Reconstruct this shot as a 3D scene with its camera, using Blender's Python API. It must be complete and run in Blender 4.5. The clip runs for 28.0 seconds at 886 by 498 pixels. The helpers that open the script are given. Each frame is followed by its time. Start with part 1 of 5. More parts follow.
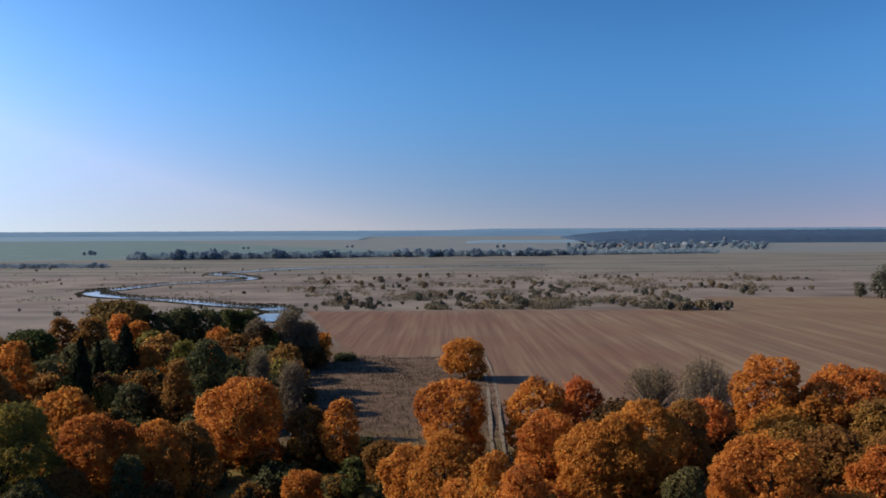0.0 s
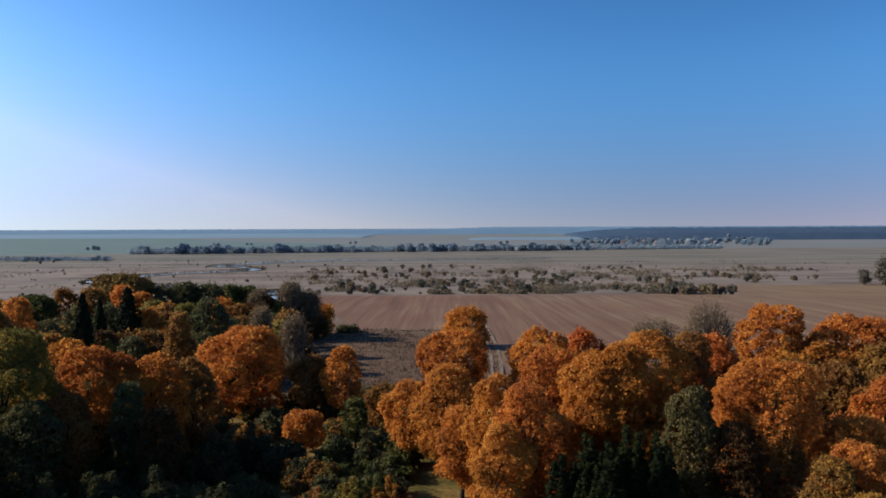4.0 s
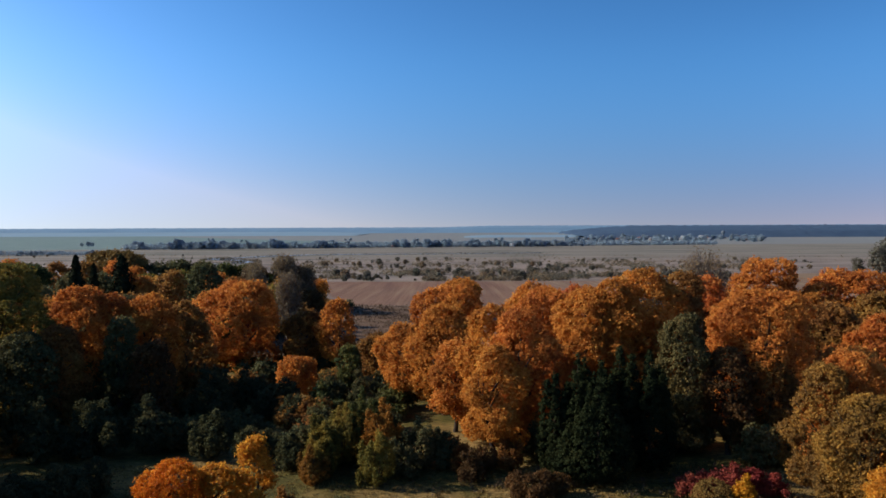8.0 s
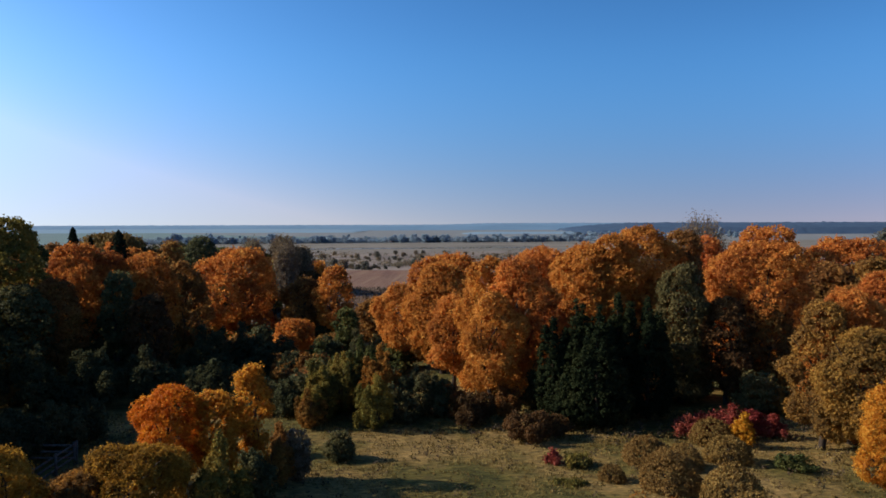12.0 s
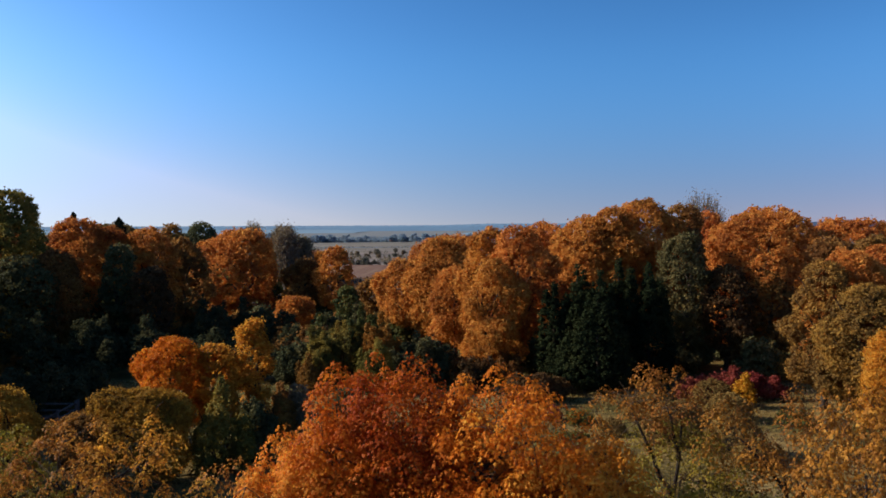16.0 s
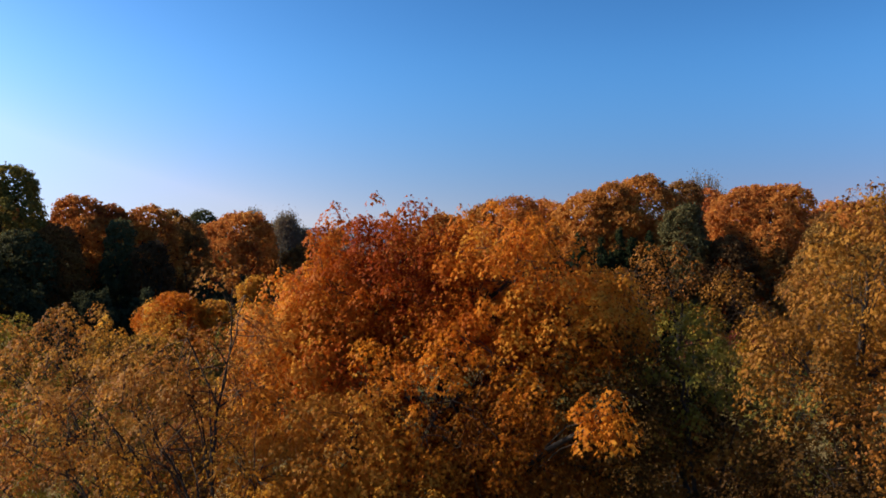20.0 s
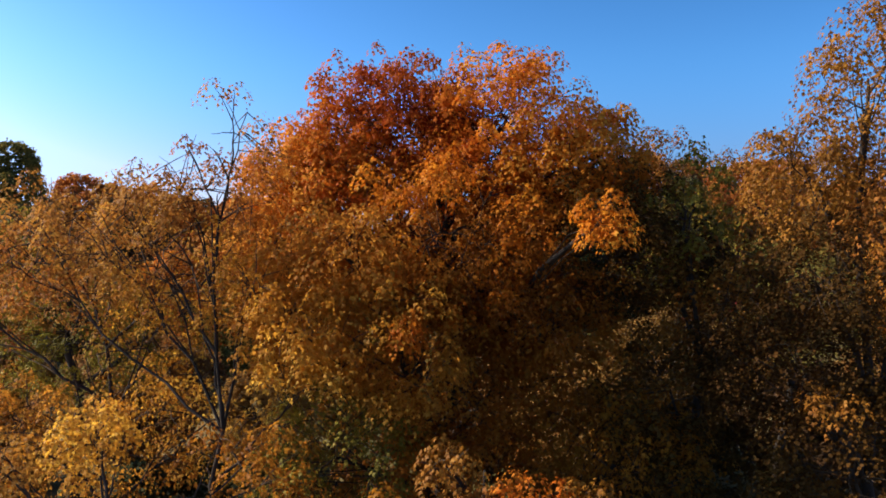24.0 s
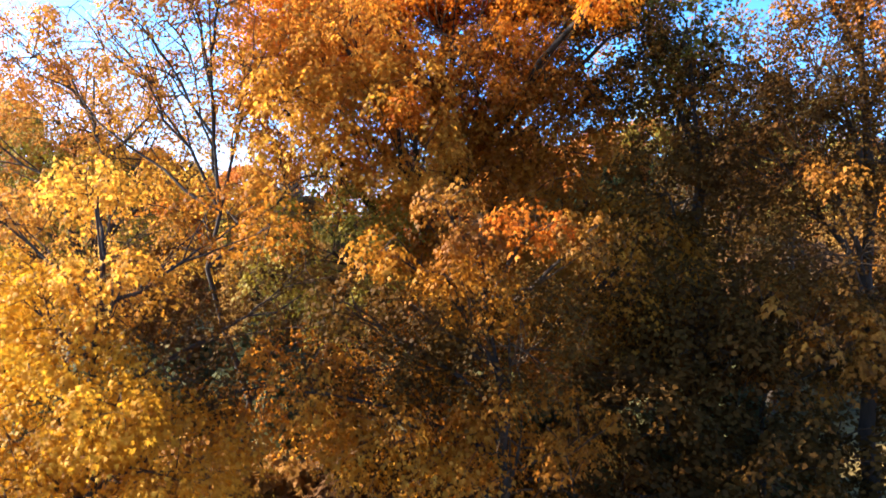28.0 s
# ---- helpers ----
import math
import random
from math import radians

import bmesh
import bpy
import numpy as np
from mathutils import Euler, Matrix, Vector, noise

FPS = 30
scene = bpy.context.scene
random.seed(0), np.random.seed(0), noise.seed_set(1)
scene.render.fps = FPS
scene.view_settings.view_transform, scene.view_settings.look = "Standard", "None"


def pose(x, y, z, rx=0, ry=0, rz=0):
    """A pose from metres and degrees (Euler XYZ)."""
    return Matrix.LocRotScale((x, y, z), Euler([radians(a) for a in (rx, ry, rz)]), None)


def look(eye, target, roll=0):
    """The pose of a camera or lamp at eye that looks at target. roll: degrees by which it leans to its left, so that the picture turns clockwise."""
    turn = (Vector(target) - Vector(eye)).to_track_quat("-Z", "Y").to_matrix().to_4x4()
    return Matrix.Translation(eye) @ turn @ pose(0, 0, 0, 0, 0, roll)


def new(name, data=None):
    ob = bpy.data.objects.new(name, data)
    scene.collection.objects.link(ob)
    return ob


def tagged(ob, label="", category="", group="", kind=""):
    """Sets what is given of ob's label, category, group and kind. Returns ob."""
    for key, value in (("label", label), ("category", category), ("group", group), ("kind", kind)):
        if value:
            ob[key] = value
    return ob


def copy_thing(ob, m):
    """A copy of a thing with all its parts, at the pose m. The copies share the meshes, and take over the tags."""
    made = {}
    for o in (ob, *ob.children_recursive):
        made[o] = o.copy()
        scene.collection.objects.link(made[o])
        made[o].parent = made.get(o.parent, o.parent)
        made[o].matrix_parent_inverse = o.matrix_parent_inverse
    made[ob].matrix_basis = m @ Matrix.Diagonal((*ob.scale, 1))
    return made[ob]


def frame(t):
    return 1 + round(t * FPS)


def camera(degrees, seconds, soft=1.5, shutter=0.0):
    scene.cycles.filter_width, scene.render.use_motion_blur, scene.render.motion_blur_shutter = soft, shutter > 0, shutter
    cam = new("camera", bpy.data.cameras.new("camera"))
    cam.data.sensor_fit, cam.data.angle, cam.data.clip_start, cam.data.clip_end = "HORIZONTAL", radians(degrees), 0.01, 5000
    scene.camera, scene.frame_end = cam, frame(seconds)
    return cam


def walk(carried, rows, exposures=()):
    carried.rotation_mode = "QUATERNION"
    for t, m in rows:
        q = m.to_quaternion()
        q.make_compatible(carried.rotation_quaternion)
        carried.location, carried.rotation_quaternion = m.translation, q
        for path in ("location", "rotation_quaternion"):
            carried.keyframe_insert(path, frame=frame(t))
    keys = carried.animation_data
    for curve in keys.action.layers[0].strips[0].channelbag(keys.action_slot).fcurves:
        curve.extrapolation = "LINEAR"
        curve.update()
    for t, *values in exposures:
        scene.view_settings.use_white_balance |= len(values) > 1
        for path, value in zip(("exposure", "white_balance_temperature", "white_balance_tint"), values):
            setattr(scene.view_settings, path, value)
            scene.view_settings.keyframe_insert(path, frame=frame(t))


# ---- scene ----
cam = camera(58, 28.0, soft=1.65, shutter=0.5)
PATH = [
    (0, pose(-0.002, -0.000, 38.385, 88.524, 0.261, 0.173)),
    (1, pose(0.017, 0.128, 36.634, 88.517, 0.294, 0.269)),
    (2, pose(0.048, 0.249, 34.886, 88.492, 0.282, 0.345)),
    (3, pose(0.077, 0.297, 33.180, 88.485, 0.249, 0.408)),
    (3.5, pose(0.081, 0.300, 32.326, 88.482, 0.234, 0.417)),
    (5.5, pose(0.091, 0.267, 28.901, 88.478, 0.186, 0.366)),
    (6, pose(0.113, 0.228, 28.111, 88.477, 0.196, 0.341)),
    (7, pose(0.176, 0.131, 26.664, 88.472, 0.229, 0.189)),
    (8, pose(0.179, 0.124, 25.346, 88.460, 0.222, 0.055)),
    (9, pose(0.200, 0.128, 24.133, 88.449, 0.202, -0.039)),
    (10, pose(0.197, 0.123, 23.100, 88.400, 0.199, -0.042)),
    (11, pose(0.206, 0.160, 22.199, 88.351, 0.183, -0.059)),
    (12, pose(0.180, 0.177, 21.324, 88.319, 0.178, -0.077)),
    (12.5, pose(0.170, 0.162, 20.901, 88.336, 0.188, -0.085)),
    (14.5, pose(0.089, 0.064, 19.735, 88.342, 0.214, -0.086)),
    (15, pose(0.080, 0.058, 19.371, 88.332, 0.228, -0.089)),
    (16, pose(0.089, 0.059, 18.640, 88.396, 0.254, -0.088)),
    (17, pose(0.088, 0.050, 18.001, 88.445, 0.261, -0.080)),
    (18, pose(0.101, 0.034, 17.386, 88.485, 0.283, -0.051)),
    (19, pose(0.091, 0.019, 16.732, 88.525, 0.330, -0.042)),
    (20, pose(0.091, 0.004, 16.070, 88.559, 0.359, -0.024)),
    (21, pose(0.092, -0.016, 15.395, 88.598, 0.391, 0.003)),
    (21.5, pose(0.090, -0.019, 15.092, 88.623, 0.407, 0.007)),
    (23.5, pose(0.066, -0.058, 13.895, 88.744, 0.373, 0.029)),
    (24, pose(0.067, -0.064, 13.610, 88.781, 0.361, 0.034)),
    (25, pose(0.093, -0.098, 12.954, 88.845, 0.330, 0.108)),
    (25.5, pose(0.104, -0.121, 12.624, 88.837, 0.309, 0.152)),
    (26, pose(0.098, -0.126, 12.335, 88.754, 0.293, 0.178)),
    (26.5, pose(0.092, -0.123, 12.064, 88.623, 0.268, 0.189)),
    (27, pose(0.089, -0.120, 11.730, 88.449, 0.221, 0.197)),
    (27.5, pose(0.096, -0.119, 11.356, 88.247, 0.145, 0.219)),
    (28, pose(0.129, -0.096, 11.021, 88.020, 0.009, 0.288)),
]
EXPOSURES = [(0, 0.32), (6, 0.42), (18, 0.47), (21, 0.62), (23.5, 0.83), (25, 1.07), (26, 1.50), (27, 1.92), (28, 2.45)]
walk(cam, PATH, EXPOSURES)

# ---- light ----
SUN_EL, SUN_AZ = radians(28), radians(-83)      # azimuth clockwise from +y: low sun from the left
world = bpy.data.worlds.new("sky")
scene.world = world
world.use_nodes = True
wn = world.node_tree.nodes
sky = wn.new("ShaderNodeTexSky")
sky.sky_type, sky.sun_disc = "NISHITA", False
sky.sun_elevation, sky.sun_rotation = SUN_EL, SUN_AZ
sky.altitude, sky.air_density, sky.dust_density, sky.ozone_density = 100, 1.0, 0.9, 3.0
wl = world.node_tree.links
where = wn.new("ShaderNodeTexCoord")
level = wn.new("ShaderNodeMapping")             # the murk right on the horizon lies behind the land
level.inputs["Location"].default_value, level.inputs["Scale"].default_value = (0, 0, 0.10), (1, 1, 0.9)
wl.new(where.outputs["Generated"], level.inputs["Vector"])
wl.new(level.outputs[0], sky.inputs["Vector"])
deep = wn.new("ShaderNodeGamma")                # deeper blue away from the sun
deep.inputs[1].default_value = 1.8
wl.new(sky.outputs[0], deep.inputs[0])
height = wn.new("ShaderNodeSeparateXYZ")
wl.new(where.outputs["Generated"], height.inputs[0])
share = wn.new("ShaderNodeMapRange")            # pale lavender haze low over the land, clear blue above
share.interpolation_type = "SMOOTHSTEP"
share.inputs[1].default_value, share.inputs[2].default_value, share.inputs[3].default_value, share.inputs[4].default_value = -0.03, 0.22, 0.0, 1.0
wl.new(height.outputs[2], share.inputs[0])
tint = wn.new("ShaderNodeMix")
tint.data_type = "RGBA"
tint.inputs[7].default_value = (0.68, 1.045, 1.0, 1)
away = wn.new("ShaderNodeMapRange")             # the haze is dimmer away from the sun
away.interpolation_type = "SMOOTHSTEP"
away.inputs[1].default_value, away.inputs[2].default_value = -0.35, 0.75
wl.new(height.outputs[0], away.inputs[0])
haze = wn.new("ShaderNodeMix")
haze.data_type = "RGBA"
haze.inputs[6].default_value, haze.inputs[7].default_value = (0.562, 0.522, 0.53, 1), (0.24, 0.271, 0.37, 1)
wl.new(away.outputs[0], haze.inputs[0])
wl.new(haze.outputs[2], tint.inputs[6])
wl.new(share.outputs[0], tint.inputs[0])
tone = wn.new("ShaderNodeMix")
tone.data_type, tone.blend_type = "RGBA", "MULTIPLY"
tone.inputs[0].default_value = 1.0
wl.new(deep.outputs[0], tone.inputs[6])
wl.new(tint.outputs[2], tone.inputs[7])
grey = wn.new("ShaderNodeRGBToBW")
wl.new(deep.outputs[0], grey.inputs[0])
bound = wn.new("ShaderNodeMath")
bound.operation = "MINIMUM"
bound.inputs[1].default_value = 13.0
wl.new(grey.outputs[0], bound.inputs[0])
cube = wn.new("ShaderNodeMath")
cube.operation = "POWER"
cube.inputs[1].default_value = 3.0
wl.new(bound.outputs[0], cube.inputs[0])
veil = wn.new("ShaderNodeMix")                  # a paler veil towards the sun
veil.data_type, veil.blend_type = "RGBA", "MULTIPLY"
veil.inputs[0].default_value, veil.inputs[7].default_value = 1.0, (0.0024, 0.00112, 0.0006, 1)
wl.new(cube.outputs[0], veil.inputs[6])
total = wn.new("ShaderNodeMix")
total.data_type, total.blend_type = "RGBA", "ADD"
total.inputs[0].default_value = 1.0
wl.new(tone.outputs[2], total.inputs[6])
wl.new(veil.outputs[2], total.inputs[7])
wl.new(total.outputs[2], wn["Background"].inputs[0])
wn["Background"].inputs[1].default_value = 0.041
sun = new("sun", bpy.data.lights.new("sun", "SUN"))
sun.data.energy, sun.data.angle, sun.data.color = 4.4, radians(0.5), (1.0, 0.90, 0.76)
way = Vector((math.sin(SUN_AZ) * math.cos(SUN_EL), math.cos(SUN_AZ) * math.cos(SUN_EL), math.sin(SUN_EL)))
sun.matrix_world = look(way * 300, (0, 0, 0))


# ---- materials ----
def material(name, rough=0.8):
    mat = bpy.data.materials.new(name)
    mat.use_nodes = True
    b = mat.node_tree.nodes["Principled BSDF"]
    b.inputs["Roughness"].default_value = rough
    b.inputs["Specular IOR Level"].default_value = 0.12
    return mat, mat.node_tree.nodes, mat.node_tree.links, b


def ramp(nodes, stops):
    r = nodes.new("ShaderNodeValToRGB")
    el = r.color_ramp.elements
    while len(el) < len(stops):
        el.new(0.5)
    for e, (p, c) in zip(el, stops):
        e.position, e.color = p, (*c, 1)
    return r


def noise_node(nodes, links, vec, scale, detail=4, stretch=None):
    n = nodes.new("ShaderNodeTexNoise")
    n.inputs["Scale"].default_value, n.inputs["Detail"].default_value = scale, detail
    if stretch:
        m = nodes.new("ShaderNodeMapping")
        m.inputs["Scale"].default_value = stretch
        links.new(vec, m.inputs["Vector"])
        vec = m.outputs[0]
    links.new(vec, n.inputs["Vector"])
    return n


def mixed(nodes, links, fac, a, b, blend="MIX"):
    m = nodes.new("ShaderNodeMix")
    m.data_type, m.blend_type = "RGBA", blend
    for sock, v in ((m.inputs[0], fac), (m.inputs[6], a), (m.inputs[7], b)):
        if isinstance(v, (int, float)):
            sock.default_value = v
        elif isinstance(v, tuple):
            sock.default_value = (*v, 1)
        else:
            links.new(v, sock)
    return m.outputs[2]


def leaves(name, cols, glow=0.28, patch=0.5, rough=0.75, gloss=0.08):
    """Leaf material: each leaf takes its own tone, with wider drifts of tone over the crown; light shines through."""
    mat, n, l, b = material(name, rough)
    b.inputs["Specular IOR Level"].default_value = gloss
    g = n.new("ShaderNodeNewGeometry")
    k = len(cols) - 1
    big = noise_node(n, l, g.outputs["Position"], patch, 3)
    mul = n.new("ShaderNodeMath")
    mul.operation = "MULTIPLY_ADD"
    l.new(big.outputs[0], mul.inputs[0])
    mul.inputs[1].default_value, mul.inputs[2].default_value = 1.6, -0.49
    add = n.new("ShaderNodeMath")
    add.operation = "MULTIPLY_ADD"
    l.new(g.outputs["Random Per Island"], add.inputs[0])
    add.inputs[1].default_value = 0.38
    l.new(mul.outputs[0], add.inputs[2])
    r = ramp(n, [(0.05 + 0.9 * i / k, c) for i, c in enumerate(cols)])
    l.new(add.outputs[0], r.inputs[0])
    oi = n.new("ShaderNodeObjectInfo")
    hsv = n.new("ShaderNodeHueSaturation")
    mr = n.new("ShaderNodeMapRange")
    mr.inputs[3].default_value, mr.inputs[4].default_value = 0.494, 0.506
    l.new(oi.outputs["Random"], mr.inputs[0])
    l.new(mr.outputs[0], hsv.inputs["Hue"])
    l.new(r.outputs[0], hsv.inputs["Color"])
    l.new(hsv.outputs[0], b.inputs["Base Color"])
    tr = n.new("ShaderNodeBsdfTranslucent")
    l.new(hsv.outputs[0], tr.inputs[0])
    mx = n.new("ShaderNodeMixShader")
    mx.inputs[0].default_value = glow
    l.new(b.outputs[0], mx.inputs[1])
    l.new(tr.outputs[0], mx.inputs[2])
    l.new(mx.outputs[0], n["Material Output"].inputs[0])
    return mat


ORANGE = leaves("leaf_orange", [(0.271, 0.085, 0.024), (0.443, 0.150, 0.031), (0.579, 0.219, 0.040), (0.652, 0.303, 0.064)], 0.5, 0.3)
RED = leaves("leaf_red_orange", [(0.299, 0.075, 0.025), (0.455, 0.124, 0.033), (0.563, 0.175, 0.039), (0.623, 0.245, 0.058)], 0.5, 0.3)
GOLD = leaves("leaf_gold", [(0.232, 0.097, 0.022), (0.416, 0.153, 0.030), (0.572, 0.229, 0.041), (0.632, 0.319, 0.076)], 0.5, 0.3)
YELLOW = leaves("leaf_yellow", [(0.34, 0.135, 0.012), (0.48, 0.205, 0.016), (0.56, 0.255, 0.020), (0.52, 0.28, 0.032)], 0.5, 0.9, 0.55, 0.08)
TAN = leaves("leaf_tan_gold", [(0.139, 0.074, 0.016), (0.336, 0.107, 0.018), (0.424, 0.181, 0.030), (0.494, 0.253, 0.068)], 0.55, 0.9, 0.55, 0.08)
FIRE = leaves("leaf_bright_orange", [(0.343, 0.076, 0.009), (0.564, 0.145, 0.012), (0.665, 0.215, 0.018), (0.665, 0.304, 0.036)], 0.5, 0.7, 0.55, 0.07)
SCARLET = leaves("leaf_scarlet", [(0.207, 0.029, 0.006), (0.361, 0.063, 0.007), (0.474, 0.109, 0.009), (0.533, 0.174, 0.018)], 0.5, 0.7, 0.55, 0.07)
GOLDEN = leaves("leaf_golden", [(0.198, 0.119, 0.018), (0.477, 0.176, 0.021), (0.630, 0.286, 0.033), (0.665, 0.375, 0.069)], 0.6, 0.9, 0.55, 0.08)
COPPER = leaves("leaf_copper", [(0.099, 0.045, 0.010), (0.220, 0.075, 0.011), (0.319, 0.118, 0.015), (0.396, 0.173, 0.026)], 0.3, 0.9, 0.55, 0.08)
CITRINE = leaves("leaf_yellow_green", [(0.081, 0.068, 0.011), (0.162, 0.122, 0.015), (0.261, 0.180, 0.021), (0.342, 0.225, 0.032)], 0.35, 0.9, 0.55, 0.08)
OLIVE = leaves("leaf_olive", [(0.080, 0.073, 0.021), (0.137, 0.112, 0.025), (0.228, 0.160, 0.031), (0.353, 0.205, 0.036)], 0.4, 0.4)
GREEN = leaves("leaf_green", [(0.039, 0.048, 0.017), (0.059, 0.068, 0.021), (0.097, 0.093, 0.026), (0.171, 0.128, 0.032)], 0.38, 0.4)
DARK = leaves("leaf_dark_green", [(0.055, 0.056, 0.025), (0.076, 0.076, 0.032), (0.108, 0.094, 0.037), (0.161, 0.112, 0.042)], 0.38, 0.3)
BROWN = leaves("leaf_brown", [(0.123, 0.057, 0.021), (0.210, 0.093, 0.026), (0.283, 0.133, 0.034), (0.357, 0.183, 0.044)], 0.5, 0.3)
CRIMSON = leaves("leaf_crimson", [(0.14, 0.024, 0.019), (0.225, 0.041, 0.030), (0.30, 0.066, 0.045), (0.32, 0.11, 0.062)], 0.4)
NEEDLE = leaves("needle_green", [(0.011, 0.014, 0.008), (0.016, 0.020, 0.010), (0.022, 0.026, 0.012), (0.031, 0.032, 0.014)], 0.14, 0.5, 0.9, 0.03)
THUJA = leaves("needle_dark_green", [(0.010, 0.014, 0.007), (0.015, 0.020, 0.009), (0.023, 0.028, 0.011), (0.038, 0.040, 0.015)], 0.2, 0.4, 0.9, 0.02)
# darker copy of the dark green: the wood's shade is put into its colour
SHADE_GREEN = leaves("leaf_shaded_green", [(0.040, 0.043, 0.023), (0.056, 0.059, 0.028), (0.082, 0.076, 0.034), (0.12, 0.094, 0.039)], 0.3, 0.3, 0.9, 0.03)
MOSS = leaves("leaf_olive_brown", [(0.086, 0.047, 0.018), (0.165, 0.083, 0.024), (0.30, 0.145, 0.031), (0.48, 0.235, 0.047)], 0.45, 0.5)
HONEY = leaves("leaf_honey_brown", [(0.13, 0.070, 0.013), (0.28, 0.135, 0.018), (0.42, 0.205, 0.027), (0.52, 0.28, 0.045)], 0.5, 0.6)
SPARSE = leaves("leaf_grey_brown", [(0.057, 0.050, 0.021), (0.091, 0.073, 0.027), (0.137, 0.100, 0.034), (0.205, 0.137, 0.046)], 0.34)
MIXED = leaves("leaf_mixed_autumn", [(0.080, 0.054, 0.016), (0.160, 0.082, 0.018), (0.285, 0.120, 0.022), (0.433, 0.171, 0.025)], 0.35, 0.35)
WILLOW = leaves("leaf_golden_olive", [(0.105, 0.060, 0.018), (0.165, 0.093, 0.026), (0.225, 0.126, 0.035), (0.29, 0.17, 0.050)], 0.25, 0.8)
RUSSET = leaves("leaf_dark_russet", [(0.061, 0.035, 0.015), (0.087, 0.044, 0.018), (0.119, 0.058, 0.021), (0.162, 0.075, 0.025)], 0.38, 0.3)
AMBER = leaves("leaf_amber", [(0.165, 0.058, 0.008), (0.32, 0.108, 0.011), (0.44, 0.165, 0.016), (0.51, 0.235, 0.030)], 0.55, 0.9, 0.5, 0.08)
# near-black brown that paints shade into low and inner leaves
SHADE_BROWN = leaves("leaf_shaded_brown", [(0.040, 0.021, 0.006), (0.068, 0.031, 0.007), (0.105, 0.046, 0.009), (0.15, 0.064, 0.013)], 0.45, 0.9, 0.6, 0.05)
# far crowns: base colour paled and blued in place of haze
FAR = leaves("hazy_far_foliage", [(0.165, 0.22, 0.27), (0.19, 0.242, 0.29), (0.215, 0.258, 0.295), (0.245, 0.27, 0.28)], 0.3, 0.02)
# shrub tones lightened to stand for haze over the far meadow
SHRUB = leaves("meadow_shrub", [(0.110, 0.088, 0.061), (0.154, 0.116, 0.075), (0.198, 0.138, 0.083), (0.253, 0.165, 0.090)], 0.3, 0.02)


def bark(name, c1, c2):
    mat, n, l, b = material(name, 0.9)
    g = n.new("ShaderNodeNewGeometry")
    t = noise_node(n, l, g.outputs["Position"], 6, 6, (1, 1, 0.25))
    r = ramp(n, [(0.3, c1), (0.7, c2)])
    l.new(t.outputs[0], r.inputs[0])
    l.new(r.outputs[0], b.inputs["Base Color"])
    bp = n.new("ShaderNodeBump")
    bp.inputs["Strength"].default_value, bp.inputs["Distance"].default_value = 0.6, 0.03
    l.new(t.outputs[0], bp.inputs["Height"])
    l.new(bp.outputs[0], b.inputs["Normal"])
    return mat


BARK = bark("bark", (0.020, 0.014, 0.010), (0.065, 0.046, 0.034))
TWIG = bark("twig_bark", (0.034, 0.020, 0.011), (0.095, 0.058, 0.034))
PALE_TWIG = bark("pale_twig_bark", (0.105, 0.082, 0.063), (0.21, 0.165, 0.125))
HAZEL = leaves("leaf_dry_grey", [(0.125, 0.084, 0.046), (0.173, 0.119, 0.065), (0.221, 0.150, 0.080), (0.269, 0.173, 0.092)], 0.2)


def plain(name, c1, c2, scale, rough=0.85):
    mat, n, l, b = material(name, rough)
    g = n.new("ShaderNodeNewGeometry")
    t = noise_node(n, l, g.outputs["Position"], scale, 5)
    r = ramp(n, [(0.3, c1), (0.7, c2)])
    l.new(t.outputs[0], r.inputs[0])
    l.new(r.outputs[0], b.inputs["Base Color"])
    return mat


# ---- mesh helpers ----
def quick_mesh(name, verts, faces):
    """A mesh from arrays; every face has the same number of corners."""
    me = bpy.data.meshes.new(name)
    verts, faces = np.asarray(verts, np.float32), np.asarray(faces, np.int32)
    me.vertices.add(len(verts))
    me.vertices.foreach_set("co", verts.ravel())
    me.loops.add(faces.size)
    me.loops.foreach_set("vertex_index", faces.ravel())
    me.polygons.add(len(faces))
    me.polygons.foreach_set("loop_start", np.arange(0, faces.size, faces.shape[1], dtype=np.int32))
    me.update(calc_edges=True)
    me.validate()
    return me


def part(name, me, mat, parent, label="", smooth=False):
    me.materials.append(mat)
    if smooth:
        me.shade_smooth()
    ob = new(name, me)
    ob.parent = parent
    if label:
        tagged(ob, label)
    return ob


def group_at(name, x, y, z, label, category, group=""):
    e = new(name)
    e.location = (x, y, z)
    return tagged(e, label, category, group)


def tube(path, radii, sides=6):
    """A tapered tube along a path of points."""
    path = np.asarray(path, float)
    d = np.gradient(path, axis=0)
    d /= np.linalg.norm(d, axis=1)[:, None] + 1e-9
    ref = np.where(np.abs(d[:, 2:3]) > 0.9, [[1.0, 0, 0]], [[0, 0, 1.0]])
    u = np.cross(d, ref)
    u /= np.linalg.norm(u, axis=1)[:, None] + 1e-9
    v = np.cross(d, u)
    a = np.linspace(0, 2 * np.pi, sides, endpoint=False)
    ring = u[:, None] * np.cos(a)[None, :, None] + v[:, None] * np.sin(a)[None, :, None]
    verts = (path[:, None] + ring * np.asarray(radii)[:, None, None]).reshape(-1, 3)
    i, j = np.meshgrid(np.arange(len(path) - 1), np.arange(sides), indexing="ij")
    j2 = (j + 1) % sides
    faces = np.stack([i * sides + j, i * sides + j2, (i + 1) * sides + j2, (i + 1) * sides + j], -1).reshape(-1, 4)
    return verts, faces


def joined(pieces):
    vs, fs, k = [], [], 0
    for v, f in pieces:
        vs.append(v)
        fs.append(f + k)
        k += len(v)
    return np.concatenate(vs), np.concatenate(fs)


